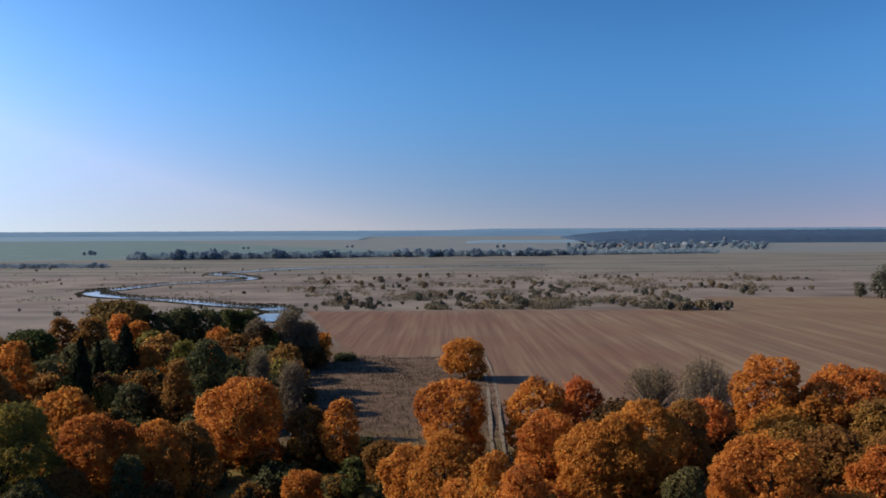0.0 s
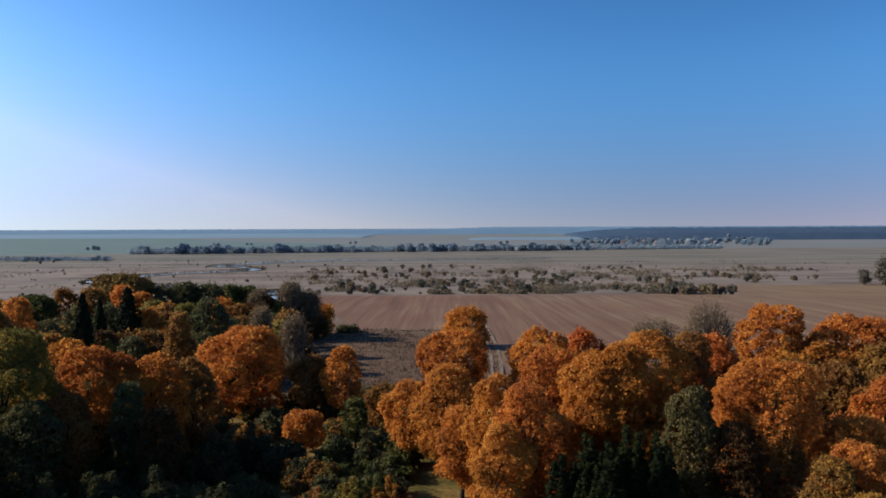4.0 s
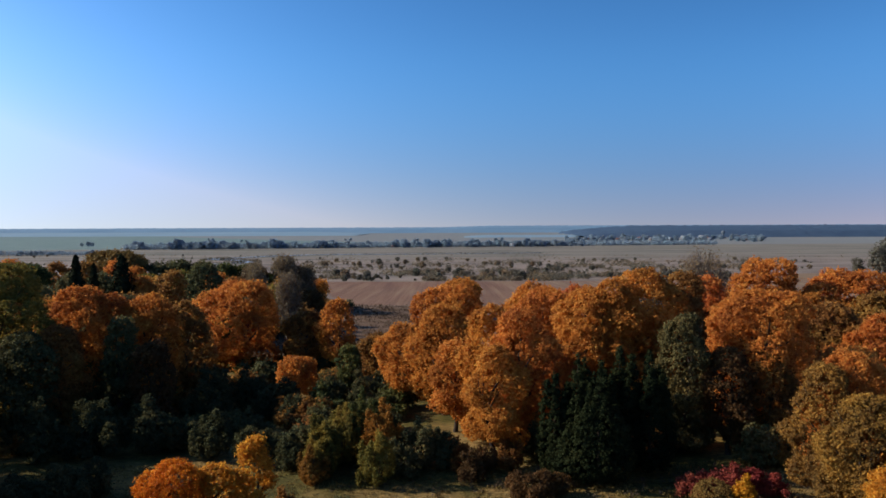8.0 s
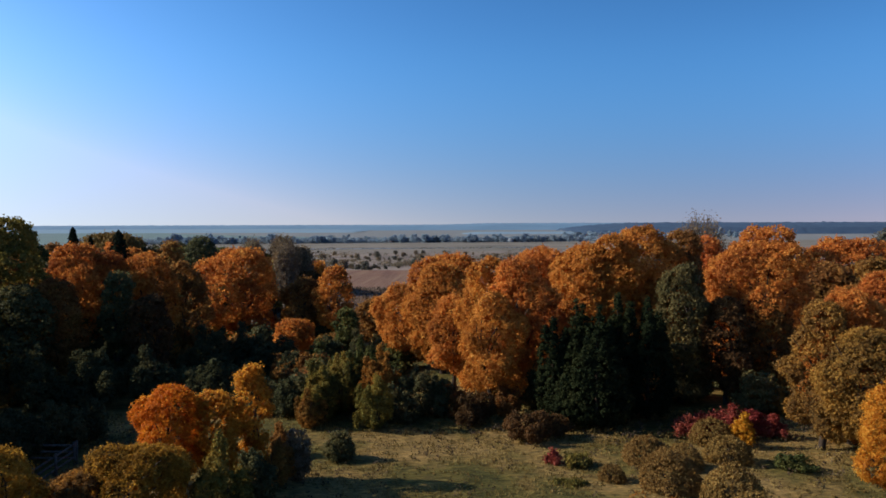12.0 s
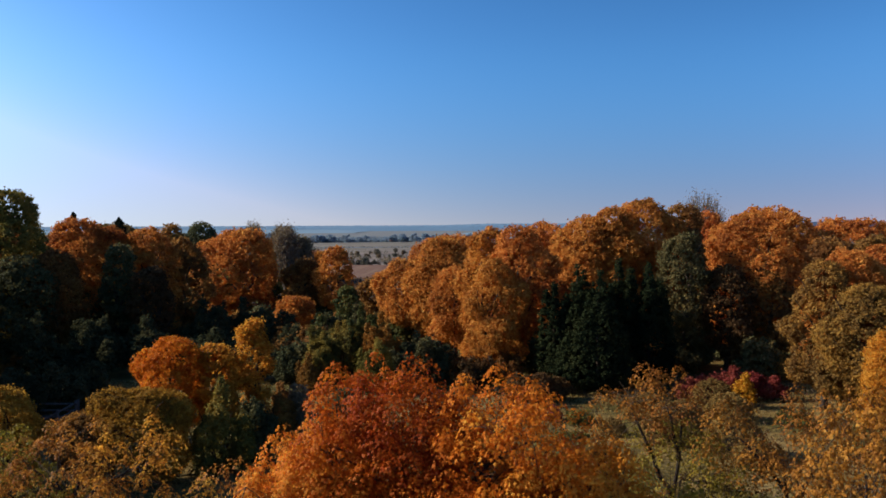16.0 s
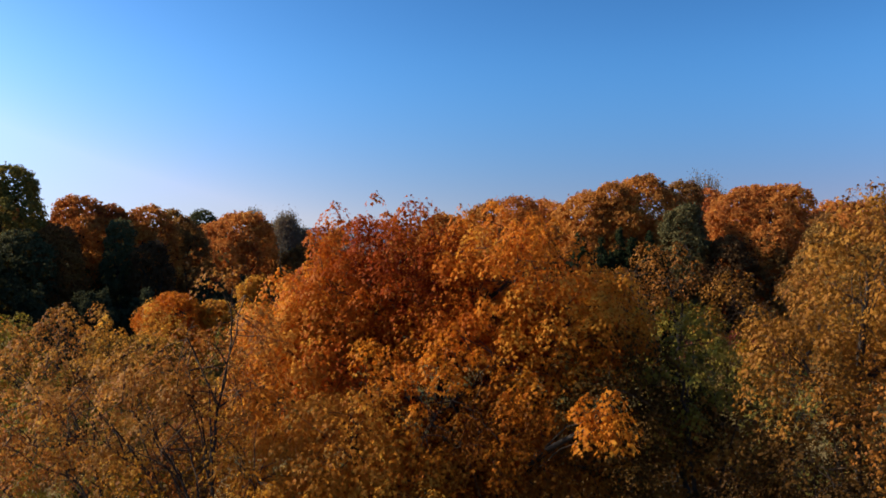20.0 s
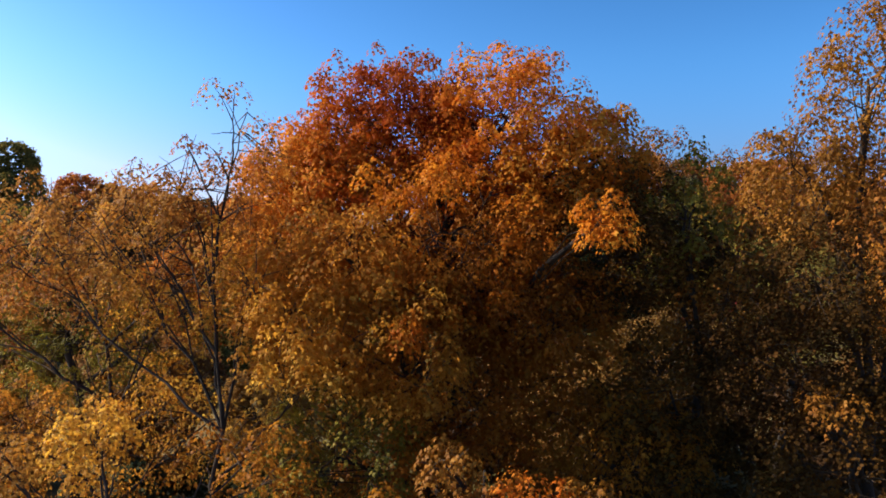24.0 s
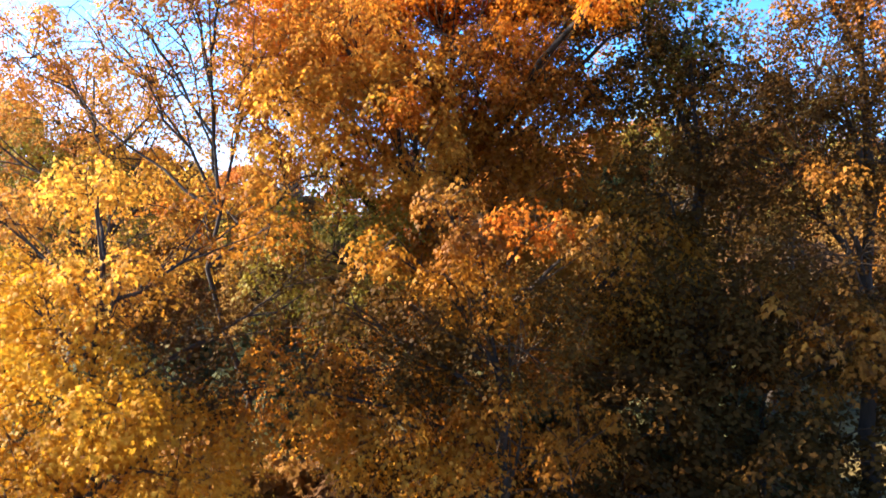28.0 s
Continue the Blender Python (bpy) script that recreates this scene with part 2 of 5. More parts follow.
def bent(a, b, rng, sag=0.1, steps=7):
    """A limb's path: from a to b, bowed upwards and a little crooked."""
    a, b = np.asarray(a, float), np.asarray(b, float)
    t = np.linspace(0, 1, steps)[:, None]
    ln = np.linalg.norm(b - a)
    mid = (a + b) / 2 + np.array([0, 0, sag * ln]) + rng.normal(0, 0.05 * ln, 3)
    p = (1 - t) ** 2 * a + 2 * t * (1 - t) * mid + t ** 2 * b
    p[1:-1] += rng.normal(0, 0.012 * ln, (steps - 2, 3))
    return p


DIAMOND = (np.array([[-0.5, 0, 0], [0, -0.42, 0.10], [0.5, 0, 0], [0, 0.42, 0.10]]), np.array([[0, 1, 2], [0, 2, 3]]))
_a = np.radians([-90, -18, 14, 42, 66, 90, 114, 138, 166, 198])
_r = np.array([0.14, 0.64, 0.26, 0.66, 0.32, 0.78, 0.32, 0.66, 0.26, 0.64])
MAPLE = (np.stack([_r * np.cos(_a), _r * np.sin(_a), -0.45 * _r ** 2], 1),
         np.array([[0, 1, 2], [2, 3, 4], [0, 2, 4], [4, 5, 6], [0, 4, 6], [6, 7, 8], [0, 6, 8], [0, 8, 9]]))
LOBED = (np.array([[0, -0.45, 0], [0.58, 0.02, -0.16], [0.2, 0.16, 0], [0, 0.72, -0.2], [-0.2, 0.16, 0], [-0.58, 0.02, -0.16]]),
         np.array([[0, 1, 2], [0, 2, 4], [2, 3, 4], [0, 4, 5]]))


def leaf_mesh(name, pos, nrm, size, rng, shape=DIAMOND, hang=0.0):
    """Many leaves as one mesh: each at pos, facing nrm, turned at random (hang: tips point down)."""
    n = len(pos)
    nrm = nrm / (np.linalg.norm(nrm, axis=1)[:, None] + 1e-9)
    ref = rng.normal(size=(n, 3))
    if hang:
        ref = ref * (1 - hang) + np.array([0, 0, -1.0]) * hang * 1.6
    v = ref - (ref * nrm).sum(1)[:, None] * nrm
    v /= np.linalg.norm(v, axis=1)[:, None] + 1e-9
    u = np.cross(v, nrm)
    s = (size * rng.uniform(0.65, 1.3, n))[:, None, None]
    tv, tf = shape
    verts = pos[:, None] + s * (u[:, None] * tv[None, :, :1] + v[:, None] * tv[None, :, 1:2] + nrm[:, None] * tv[None, :, 2:])
    faces = tf[None] + (np.arange(n) * len(tv))[:, None, None]
    return quick_mesh(name, verts.reshape(-1, 3), faces.reshape(-1, tf.shape[1]))


# ---- ground ----
def ground_z(y):
    return np.interp(y, (-150, 60, 110, 205, 330, 372, 460, 760, 1500), (6.5, 6.5, 6.0, 5.2, 3.0, 0.3, -1.5, -4.0, -4.0))


def axis_steps(lo, hi, fine_lo, fine_hi, fine, grow=1.16):
    """Grid lines: fine steps in the middle, growing outwards."""
    v = list(np.arange(fine_lo, fine_hi + 1e-6, fine))
    s = fine
    while v[-1] < hi:
        s *= grow
        v.append(v[-1] + s)
    s = fine
    while v[0] > lo:
        s *= grow
        v.insert(0, v[0] - s)
    v[0], v[-1] = lo, hi
    return np.array(v)


def smooth_noise(x, y, s):
    return np.array([noise.noise(Vector((a / s, b / s, 0.3))) for a, b in zip(x, y)])


# the line of the river's middle, as a smooth curve through its bends
RIVER = [(-70, 298), (-69, 315), (-73, 354), (-86, 387), (-95, 392), (-115, 406), (-146, 437), (-181, 461), (-204, 480), (-224, 504), (-227, 525), (-222, 541), (-208, 595), (-173, 637), (-162, 673), (-187, 717), (-217, 751), (-206, 780), (-144, 863), (-3, 882), (122, 904)]


def river_line(k=12):
    p = np.array(RIVER, float)
    p = np.concatenate([[2 * p[0] - p[1]], p, [2 * p[-1] - p[-2]]])
    pts = []
    for i in range(1, len(p) - 2):
        for t in np.linspace(0, 1, k, endpoint=False):
            a, b, c, d = p[i - 1], p[i], p[i + 1], p[i + 2]
            pts.append(0.5 * (2 * b + (c - a) * t + (2 * a - 5 * b + 4 * c - d) * t * t + (3 * b - a - 3 * c + d) * t ** 3))
    return np.array(pts)


def ground_material():
    mat, n, l, b = material("ground", 0.95)
    g = n.new("ShaderNodeNewGeometry")
    P = g.outputs["Position"]
    sep = n.new("ShaderNodeSeparateXYZ")
    warp = noise_node(n, l, P, 0.03, 3)
    l.new(P, sep.inputs[0])

    def math_node(op, a, b2=None, c=None):
        m = n.new("ShaderNodeMath")
        m.operation = op
        for i, v in enumerate((a, b2, c)):
            if v is None:
                continue
            if isinstance(v, (int, float)):
                m.inputs[i].default_value = v
            else:
                l.new(v, m.inputs[i])
        return m.outputs[0]

    def above(value, edge, soft):
        m = n.new("ShaderNodeMapRange")
        l.new(value, m.inputs[0])
        m.inputs[1].default_value, m.inputs[2].default_value = edge - soft, edge + soft
        return m.outputs[0]

    wy = math_node("MULTIPLY_ADD", warp.outputs[0], 14.0, math_node("ADD", sep.outputs[1], -7.0))
    wx = math_node("MULTIPLY_ADD", warp.outputs[0], 10.0, math_node("ADD", sep.outputs[0], -5.0))
    # dry meadow
    n1 = noise_node(n, l, P, 0.018, 6)
    n2 = noise_node(n, l, P, 0.35, 5)
    n3 = noise_node(n, l, P, 2.6, 5, (0.7, 1.6, 1))
    meadow = ramp(n, [(0.3, (0.121, 0.093, 0.076)), (0.45, (0.174, 0.134, 0.108)), (0.58, (0.218, 0.166, 0.134)), (0.72, (0.150, 0.126, 0.093))])
    l.new(n1.outputs[0], meadow.inputs[0])
    streak = noise_node(n, l, P, 0.02, 5, (0.25, 1.6, 1))
    sr = ramp(n, [(0.36, (0.56, 0.54, 0.55)), (0.5, (0.95, 0.95, 0.95)), (0.62, (1.08, 1.04, 1.0))])
    l.new(streak.outputs[0], sr.inputs[0])
    far_meadow = mixed(n, l, 0.7, meadow.outputs[0], sr.outputs[0], "MULTIPLY")
    # near grass: green and straw
    grass = ramp(n, [(0.28, (0.050, 0.048, 0.012)), (0.42, (0.095, 0.078, 0.020)), (0.52, (0.165, 0.112, 0.036)), (0.62, (0.235, 0.155, 0.056)), (0.76, (0.115, 0.088, 0.024))])
    swell = noise_node(n, l, P, 0.09, 4)
    l.new(math_node("MULTIPLY_ADD", n2.outputs[0], 0.5, math_node("MULTIPLY_ADD", swell.outputs[0], 0.9, -0.2)), grass.inputs[0])
    g2 = ramp(n, [(0.3, (0.45, 0.46, 0.46)), (0.5, (0.95, 0.9, 0.85)), (0.7, (1.45, 1.32, 1.2))])
    l.new(n3.outputs[0], g2.inputs[0])
    near = mixed(n, l, 1.0, grass.outputs[0], g2.outputs[0], "MULTIPLY")
    # rough dark fallow this side of the field
    fallow = ramp(n, [(0.3, (0.080, 0.047, 0.028)), (0.7, (0.152, 0.092, 0.057))])
    l.new(n2.outputs[0], fallow.inputs[0])
    # ploughed field, drilled lines run away from the trees
    lines = noise_node(n, l, P, 1.0, 4, (0.35, 0.012, 0.1))
    lines.inputs["Distortion"].default_value = 0.15
    fine = noise_node(n, l, P, 1.0, 3, (1.6, 0.02, 0.1))
    fr = ramp(n, [(0.34, (0.142, 0.081, 0.057)), (0.5, (0.184, 0.111, 0.075)), (0.64, (0.228, 0.150, 0.099))])
    l.new(math_node("MULTIPLY_ADD", fine.outputs[0], 0.35, math_node("MULTIPLY_ADD", lines.outputs[0], 0.65, 0.0)), fr.inputs[0])
    patchy = ramp(n, [(0.36, (0.90, 0.80, 0.76)), (0.64, (1.0, 1.04, 0.98))])
    l.new(n1.outputs[0], patchy.inputs[0])
    field = mixed(n, l, 1.0, fr.outputs[0], patchy.outputs[0], "MULTIPLY")
    moist = ramp(n, [(0.0, (0.84, 0.72, 0.70)), (0.5, (0.98, 0.96, 0.94)), (1.0, (1.02, 1.06, 0.98))])     # redder soil by the wood, paler to the east
    l.new(above(wx, 60, 120), moist.inputs[0])
    field = mixed(n, l, 1.0, field, moist.outputs[0], "MULTIPLY")
    # green winter crop far away, tinted cooler in place of haze
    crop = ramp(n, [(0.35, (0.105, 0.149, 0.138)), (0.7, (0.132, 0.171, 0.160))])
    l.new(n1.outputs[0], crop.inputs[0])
    # the stubble's cool grey tone carries painted haze as well
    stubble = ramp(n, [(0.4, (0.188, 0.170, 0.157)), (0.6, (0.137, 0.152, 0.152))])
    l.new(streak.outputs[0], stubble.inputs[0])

    is_far = above(wy, 118, 14)
    c = mixed(n, l, is_far, near, fallow.outputs[0])
    # field mask: beyond y 205 (or 118 right of the track), short of its far edge, right of its slanting left edge
    left = above(math_node("MULTIPLY_ADD", sep.outputs[1], 0.26, sep.outputs[0]), 29.5, 1.0)
    right_of_track = above(sep.outputs[0], 9.0, 1.0)
    front = math_node("MAXIMUM", above(sep.outputs[1], 206, 0.8), math_node("MULTIPLY", right_of_track, above(wy, 120, 4)))
    bulge = math_node("MULTIPLY", above(wx, 138, 6), 90.0)
    back = math_node("SUBTRACT", 1.0, above(math_node("SUBTRACT", wy, bulge), 362, 2.5))
    mask = math_node("MULTIPLY", math_node("MULTIPLY", left, front), back)
    beyond = math_node("MAXIMUM", above(wy, 362, 6), math_node("MULTIPLY", math_node("SUBTRACT", 1.0, left), above(wy, 235, 15)))
    c = mixed(n, l, beyond, c, far_meadow)
    c = mixed(n, l, mask, c, field)
    # far crop left of a slanting line, stubble elsewhere far away
    sedge = ramp(n, [(0.38, (0.105, 0.100, 0.080)), (0.5, (0.150, 0.132, 0.104)), (0.62, (0.185, 0.155, 0.120))])
    l.new(streak.outputs[0], sedge.inputs[0])
    c = mixed(n, l, math_node("MULTIPLY", above(wy, 760, 90), 0.75), c, sedge.outputs[0])
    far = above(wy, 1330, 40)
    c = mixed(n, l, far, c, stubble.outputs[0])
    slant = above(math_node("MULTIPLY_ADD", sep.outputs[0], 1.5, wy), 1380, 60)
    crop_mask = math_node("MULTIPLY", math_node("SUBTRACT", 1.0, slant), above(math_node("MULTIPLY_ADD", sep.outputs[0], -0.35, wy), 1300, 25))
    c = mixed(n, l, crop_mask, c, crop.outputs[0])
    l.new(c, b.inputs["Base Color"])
    bp = n.new("ShaderNodeBump")
    bp.inputs["Strength"].default_value, bp.inputs["Distance"].default_value = 0.7, 0.25
    l.new(n3.outputs[0], bp.inputs["Height"])
    l.new(bp.outputs[0], b.inputs["Normal"])
    return mat


def build_ground():
    xs = axis_steps(-4600, 4600, -80, 80, 2.5)
    ys = axis_steps(-150, 4850, -20, 130, 2.0, 1.05)
    X, Y = np.meshgrid(xs, ys)
    Z = ground_z(Y.ravel())
    nz = smooth_noise(X.ravel(), Y.ravel(), 9.0) * 0.22 + smooth_noise(X.ravel(), Y.ravel(), 31.0) * 0.35
    Z = Z + nz * np.clip((260 - Y.ravel()) / 150, 0.15, 1)
    V = np.stack([X.ravel(), Y.ravel(), Z], 1)
    w = len(xs)
    i, j = np.meshgrid(np.arange(len(ys) - 1), np.arange(w - 1), indexing="ij")
    Fc = np.stack([i * w + j, i * w + j + 1, (i + 1) * w + j + 1, (i + 1) * w + j], -1).reshape(-1, 4)
    ob = new("ground", quick_mesh("ground", V, Fc))
    ob.data.materials.append(ground_material())
    ob.data.shade_smooth()
    tagged(ob, "grassy clearing, ploughed field and dry river meadows to the horizon", "ground", kind="structure")


build_ground()


def ribbon(line, width, z_up):
    d = np.gradient(line, axis=0)
    d /= np.linalg.norm(d, axis=1)[:, None] + 1e-9
    nrm = np.stack([-d[:, 1], d[:, 0]], 1)
    a, b = line + nrm * width[:, None] / 2, line - nrm * width[:, None] / 2
    V = np.concatenate([np.column_stack([q, ground_z(q[:, 1]) + z_up]) for q in (a, b)])
    m = len(line)
    i = np.arange(m - 1)
    return V, np.stack([i, i + 1, i + 1 + m, i + m], 1)


def build_river():
    line = river_line()
    rng = np.random.default_rng(3)
    width = 10.5 + 2.5 * np.sin(np.arange(len(line)) * 0.21) + 1.5 * np.sin(np.arange(len(line)) * 0.07)
    V, Fc = ribbon(line, width, 0.35)
    V[:, 2] = np.minimum(V[:, 2], 10)
    mat, n, l, b = material("river_water", 0.08)
    b.inputs["Base Color"].default_value = (0.05, 0.075, 0.10, 1)
    b.inputs["Specular IOR Level"].default_value = 0.3
    g = n.new("ShaderNodeNewGeometry")
    t = noise_node(n, l, g.outputs["Position"], 1.2, 3)
    bp = n.new("ShaderNodeBump")
    bp.inputs["Strength"].default_value, bp.inputs["Distance"].default_value = 0.25, 0.05
    l.new(t.outputs[0], bp.inputs["Height"])
    l.new(bp.outputs[0], b.inputs["Normal"])
    ob = new("water", quick_mesh("water", V, Fc))
    ob.data.materials.append(mat)
    tagged(ob, "calm winding river reflecting the blue sky", "river", kind="structure")
    # reeds along both banks
    d = np.gradient(line, axis=0)
    d /= np.linalg.norm(d, axis=1)[:, None] + 1e-9
    nrm = np.stack([-d[:, 1], d[:, 0]], 1)
    k = rng.integers(0, len(line), 9000)
    side = rng.choice([-1, 1], 9000)
    p = line[k] + nrm[k] * (side * (width[k] / 2 + rng.uniform(0.3, 4.5, 9000)))[:, None] + d[k] * rng.uniform(-6, 6, 9000)[:, None]
    high = np.where(nrm[k, 1] * side > 0, 1.5, 0.25)            # tall on the far bank, grazed short on the near one
    pos = np.column_stack([p, ground_z(p[:, 1]) + rng.uniform(0.1, 1.0, 9000) * high])
    ob = new("reeds", leaf_mesh("reeds", pos, rng.normal(size=(9000, 3)) * [1, 1, 0.3], 0.8, rng))
    ob.data.materials.append(REED)
    tagged(ob, "dark dry reeds along the river banks", "reeds", kind="stuff")


REED = leaves("reed", [(0.04, 0.038, 0.025), (0.065, 0.055, 0.033), (0.09, 0.07, 0.04), (0.12, 0.09, 0.05)], 0.1, 0.05)
build_river()


def build_track():
    """The sandy farm track through the field: two wheel ruts with grass between."""
    y = np.linspace(95, 216, 90)
    x = 8.6 + 0.012 * (y - 150) + 0.7 * np.sin(y / 22)
    mat, n, l, b = material("track_sand", 0.95)
    g = n.new("ShaderNodeNewGeometry")
    t = noise_node(n, l, g.outputs["Position"], 0.8, 5)
    r = ramp(n, [(0.3, (0.14, 0.10, 0.068)), (0.7, (0.23, 0.17, 0.12))])
    l.new(t.outputs[0], r.inputs[0])
    l.new(r.outputs[0], b.inputs["Base Color"])
    road = group_at("road", 0, 0, 0, "sandy farm track with two wheel ruts", "track")
    tagged(road, kind="structure")
    for s in (-0.85, 0.85):
        line = np.column_stack([x + s, y])
        V, Fc = ribbon(line, np.full(90, 0.6) + 0.15 * np.sin(y * 0.3 + s), 0.12)
        part("wheel_rut", quick_mesh("wheel_rut", V, Fc), mat, road)
    y2 = np.linspace(0, 1, 40)
    line = np.column_stack([-36 + y2 * 44, 205.5 + 0.6 * np.sin(y2 * 9)])
    V, Fc = ribbon(line, np.full(40, 1.2), 0.1)
    part("side_track", quick_mesh("side_track", V, Fc), mat, road)


build_track()


# ---- trees ----
def crown_lobes(rng, zt, zb, r, dome):
    """The boughs of a broad crown as ellipsoids (cx, cy, cz, rx, ry, rz): one body, rounded boughs round it and at the top."""
    zc, rz = (zt + zb) / 2, (zt - zb) / 2
    lobes = [(0, 0, zc, r * 0.78, r * 0.78, rz * 0.90)]
    count = int(np.clip(5 + 2.6 * rz / max(r, 0.3), 6, 15))
    for k in range(count):
        h = (k + rng.uniform(0.2, 0.8)) / count                 # low boughs to high ones
        wide = math.sqrt(max(0.05, 1 - ((h - 0.42) / 0.62) ** 2))
        a = k * 2.4 + rng.uniform(-0.4, 0.4)
        q = rng.uniform(0.40, 0.52) if dome else rng.uniform(0.38, 0.60)
        off = max(0.0, wide - q) * r * rng.uniform(0.88, 1.14)
        qz = min(q * r * rng.uniform(0.75, 1.05), rz * 0.6)
        z = zb + (zt - zb) * (0.06 + 0.9 * h)
        z = min(z, zt - qz * rng.uniform(0.95, 1.15))
        lobes.append((math.cos(a) * off, math.sin(a) * off, z, r * q, r * q, qz))
    return lobes


_g = (1 + 5 ** 0.5) / 2
ICO_V = np.array([(-1, _g, 0), (1, _g, 0), (-1, -_g, 0), (1, -_g, 0), (0, -1, _g), (0, 1, _g), (0, -1, -_g), (0, 1, -_g), (_g, 0, -1), (_g, 0, 1), (-_g, 0, -1), (-_g, 0, 1)]) / math.hypot(1, _g)
ICO_F = np.array([(0, 11, 5), (0, 5, 1), (0, 1, 7), (0, 7, 10), (0, 10, 11), (1, 5, 9), (5, 11, 4), (11, 10, 2), (10, 7, 6), (7, 1, 8), (3, 9, 4), (3, 4, 2), (3, 2, 6), (3, 6, 8), (3, 8, 9), (4, 9, 5), (2, 4, 11), (6, 2, 10), (8, 6, 7), (9, 8, 1)])
TRI_LEAF = np.array([(-0.55, -0.35, 0.0), (0.55, -0.30, 0.0), (0.05, 0.70, -0.12)])


def leafy_crown(name, rng, lobes, clump, leaf, cover=0.48, spread=2.7):
    """A crown of many small rounded clumps over the lobes: a tight twiggy heart in each clump and leaves all over it."""
    L = np.array(lobes, float)
    cs, ds = [], []
    for q in L:
        area = 4 * math.pi * (((q[3] * q[4]) ** 1.6 + 2 * (q[3] * q[5]) ** 1.6) / 3) ** (1 / 1.6)
        k = max(5, int(area / (spread * clump ** 2)))
        up, turn = 1 - 2 * (np.arange(k) + 0.5) / k, np.arange(k) * 2.39996 + rng.uniform(0, 6)
        d = np.column_stack([np.sqrt(1 - up ** 2) * np.cos(turn), np.sqrt(1 - up ** 2) * np.sin(turn), up]) + rng.normal(0, 0.8 / math.sqrt(k), (k, 3))
        d /= np.linalg.norm(d, axis=1)[:, None]
        cs.append(q[:3] + d * q[3:] * rng.uniform(0.84, 1.0, k)[:, None])
        nd = d / q[3:]
        ds.append(nd / np.linalg.norm(nd, axis=1)[:, None])
    c, d = np.concatenate(cs), np.concatenate(ds)
    buried = np.zeros(len(c), bool)
    for q in L:
        buried |= (((c - q[:3]) / q[3:]) ** 2).sum(1) < 0.62
    c, d = c[~buried], d[~buried]
    m = len(c)
    s = clump * rng.uniform(0.5, 1.3, m)
    c = c - d * s[:, None] * 0.6                                # the outline stays where the lobes end
    c[:, 2] = np.maximum(c[:, 2], s * 0.6)
    heart = c[:, None] + ICO_V[None] * (s * 0.56)[:, None, None] * rng.uniform(0.72, 1.12, (m, 12, 1)) * [1, 1, 0.82]
    V = [heart.reshape(-1, 3)]
    F = [(ICO_F[None] + (np.arange(m) * 12)[:, None, None]).reshape(-1, 3)]
    per = np.maximum(4, (cover * 2 * math.pi * s ** 2 / (0.55 * leaf ** 2)).astype(int))
    i = np.repeat(np.arange(m), per)
    n = len(i)
    o = rng.normal(size=(n, 3))
    o /= np.linalg.norm(o, axis=1)[:, None]
    o[(o * (d[i] + [0, 0, 0.35])).sum(1) < -0.15] *= -1
    reach = rng.uniform(0.76, 1.1, n) + np.where(rng.uniform(size=n) < 0.16, rng.uniform(0, 0.6, n), 0)
    pos = c[i] + o * (s[i] * reach)[:, None] * [1, 1, 0.84]
    pos[:, 2] = np.maximum(pos[:, 2], 0.06)
    nrm = o + 0.25 * d[i] + [0, 0, 0.2] + rng.normal(0, 0.75, (n, 3))
    nrm /= np.linalg.norm(nrm, axis=1)[:, None]
    ref = rng.normal(size=(n, 3)) + [0, 0, -0.7]
    v = ref - (ref * nrm).sum(1)[:, None] * nrm
    v /= np.linalg.norm(v, axis=1)[:, None] + 1e-9
    u = np.cross(v, nrm)
    k = (leaf * rng.uniform(0.65, 1.3, n))[:, None, None]
    V.append((pos[:, None] + k * (u[:, None] * TRI_LEAF[None, :, :1] + v[:, None] * TRI_LEAF[None, :, 1:2] + nrm[:, None] * TRI_LEAF[None, :, 2:])).reshape(-1, 3))
    F.append(m * 12 + np.arange(3 * n).reshape(-1, 3))
    return quick_mesh(name, np.concatenate(V), np.concatenate(F))


def trunk_parts(thing, rng, gz, zt, zb, r, ground_rad, limbs=5, mat=None):
    """A tapered trunk with limbs that reach into the crown."""
    h = zt - gz
    top = np.array([rng.normal(0, 0.05 * h), rng.normal(0, 0.05 * h), h * 0.86])
    p = bent((0, 0, -0.15), top, rng, 0.0, 9)
    rad = np.linspace(1, 0.18, 9) ** 1.1 * ground_rad
    rad[0] *= 1.35
    part("trunk", quick_mesh("trunk", *tube(p, rad, 8)), mat or BARK, thing, smooth=True)
    for k in range(limbs):
        a = k * 2.4 + rng.uniform(0, 0.8)
        f = rng.uniform(0.3, 0.75)
        base = p[int(f * 8)]
        tip = np.array([math.cos(a) * r * 0.72, math.sin(a) * r * 0.72, min(0.92 * h, base[2] + (zt - zb) * rng.uniform(0.15, 0.45))])
        part("limb", quick_mesh("limb", *tube(bent(base, tip, rng, 0.08), np.linspace(0.5, 0.08, 7) * ground_rad, 5)), mat or BARK, thing, smooth=True)


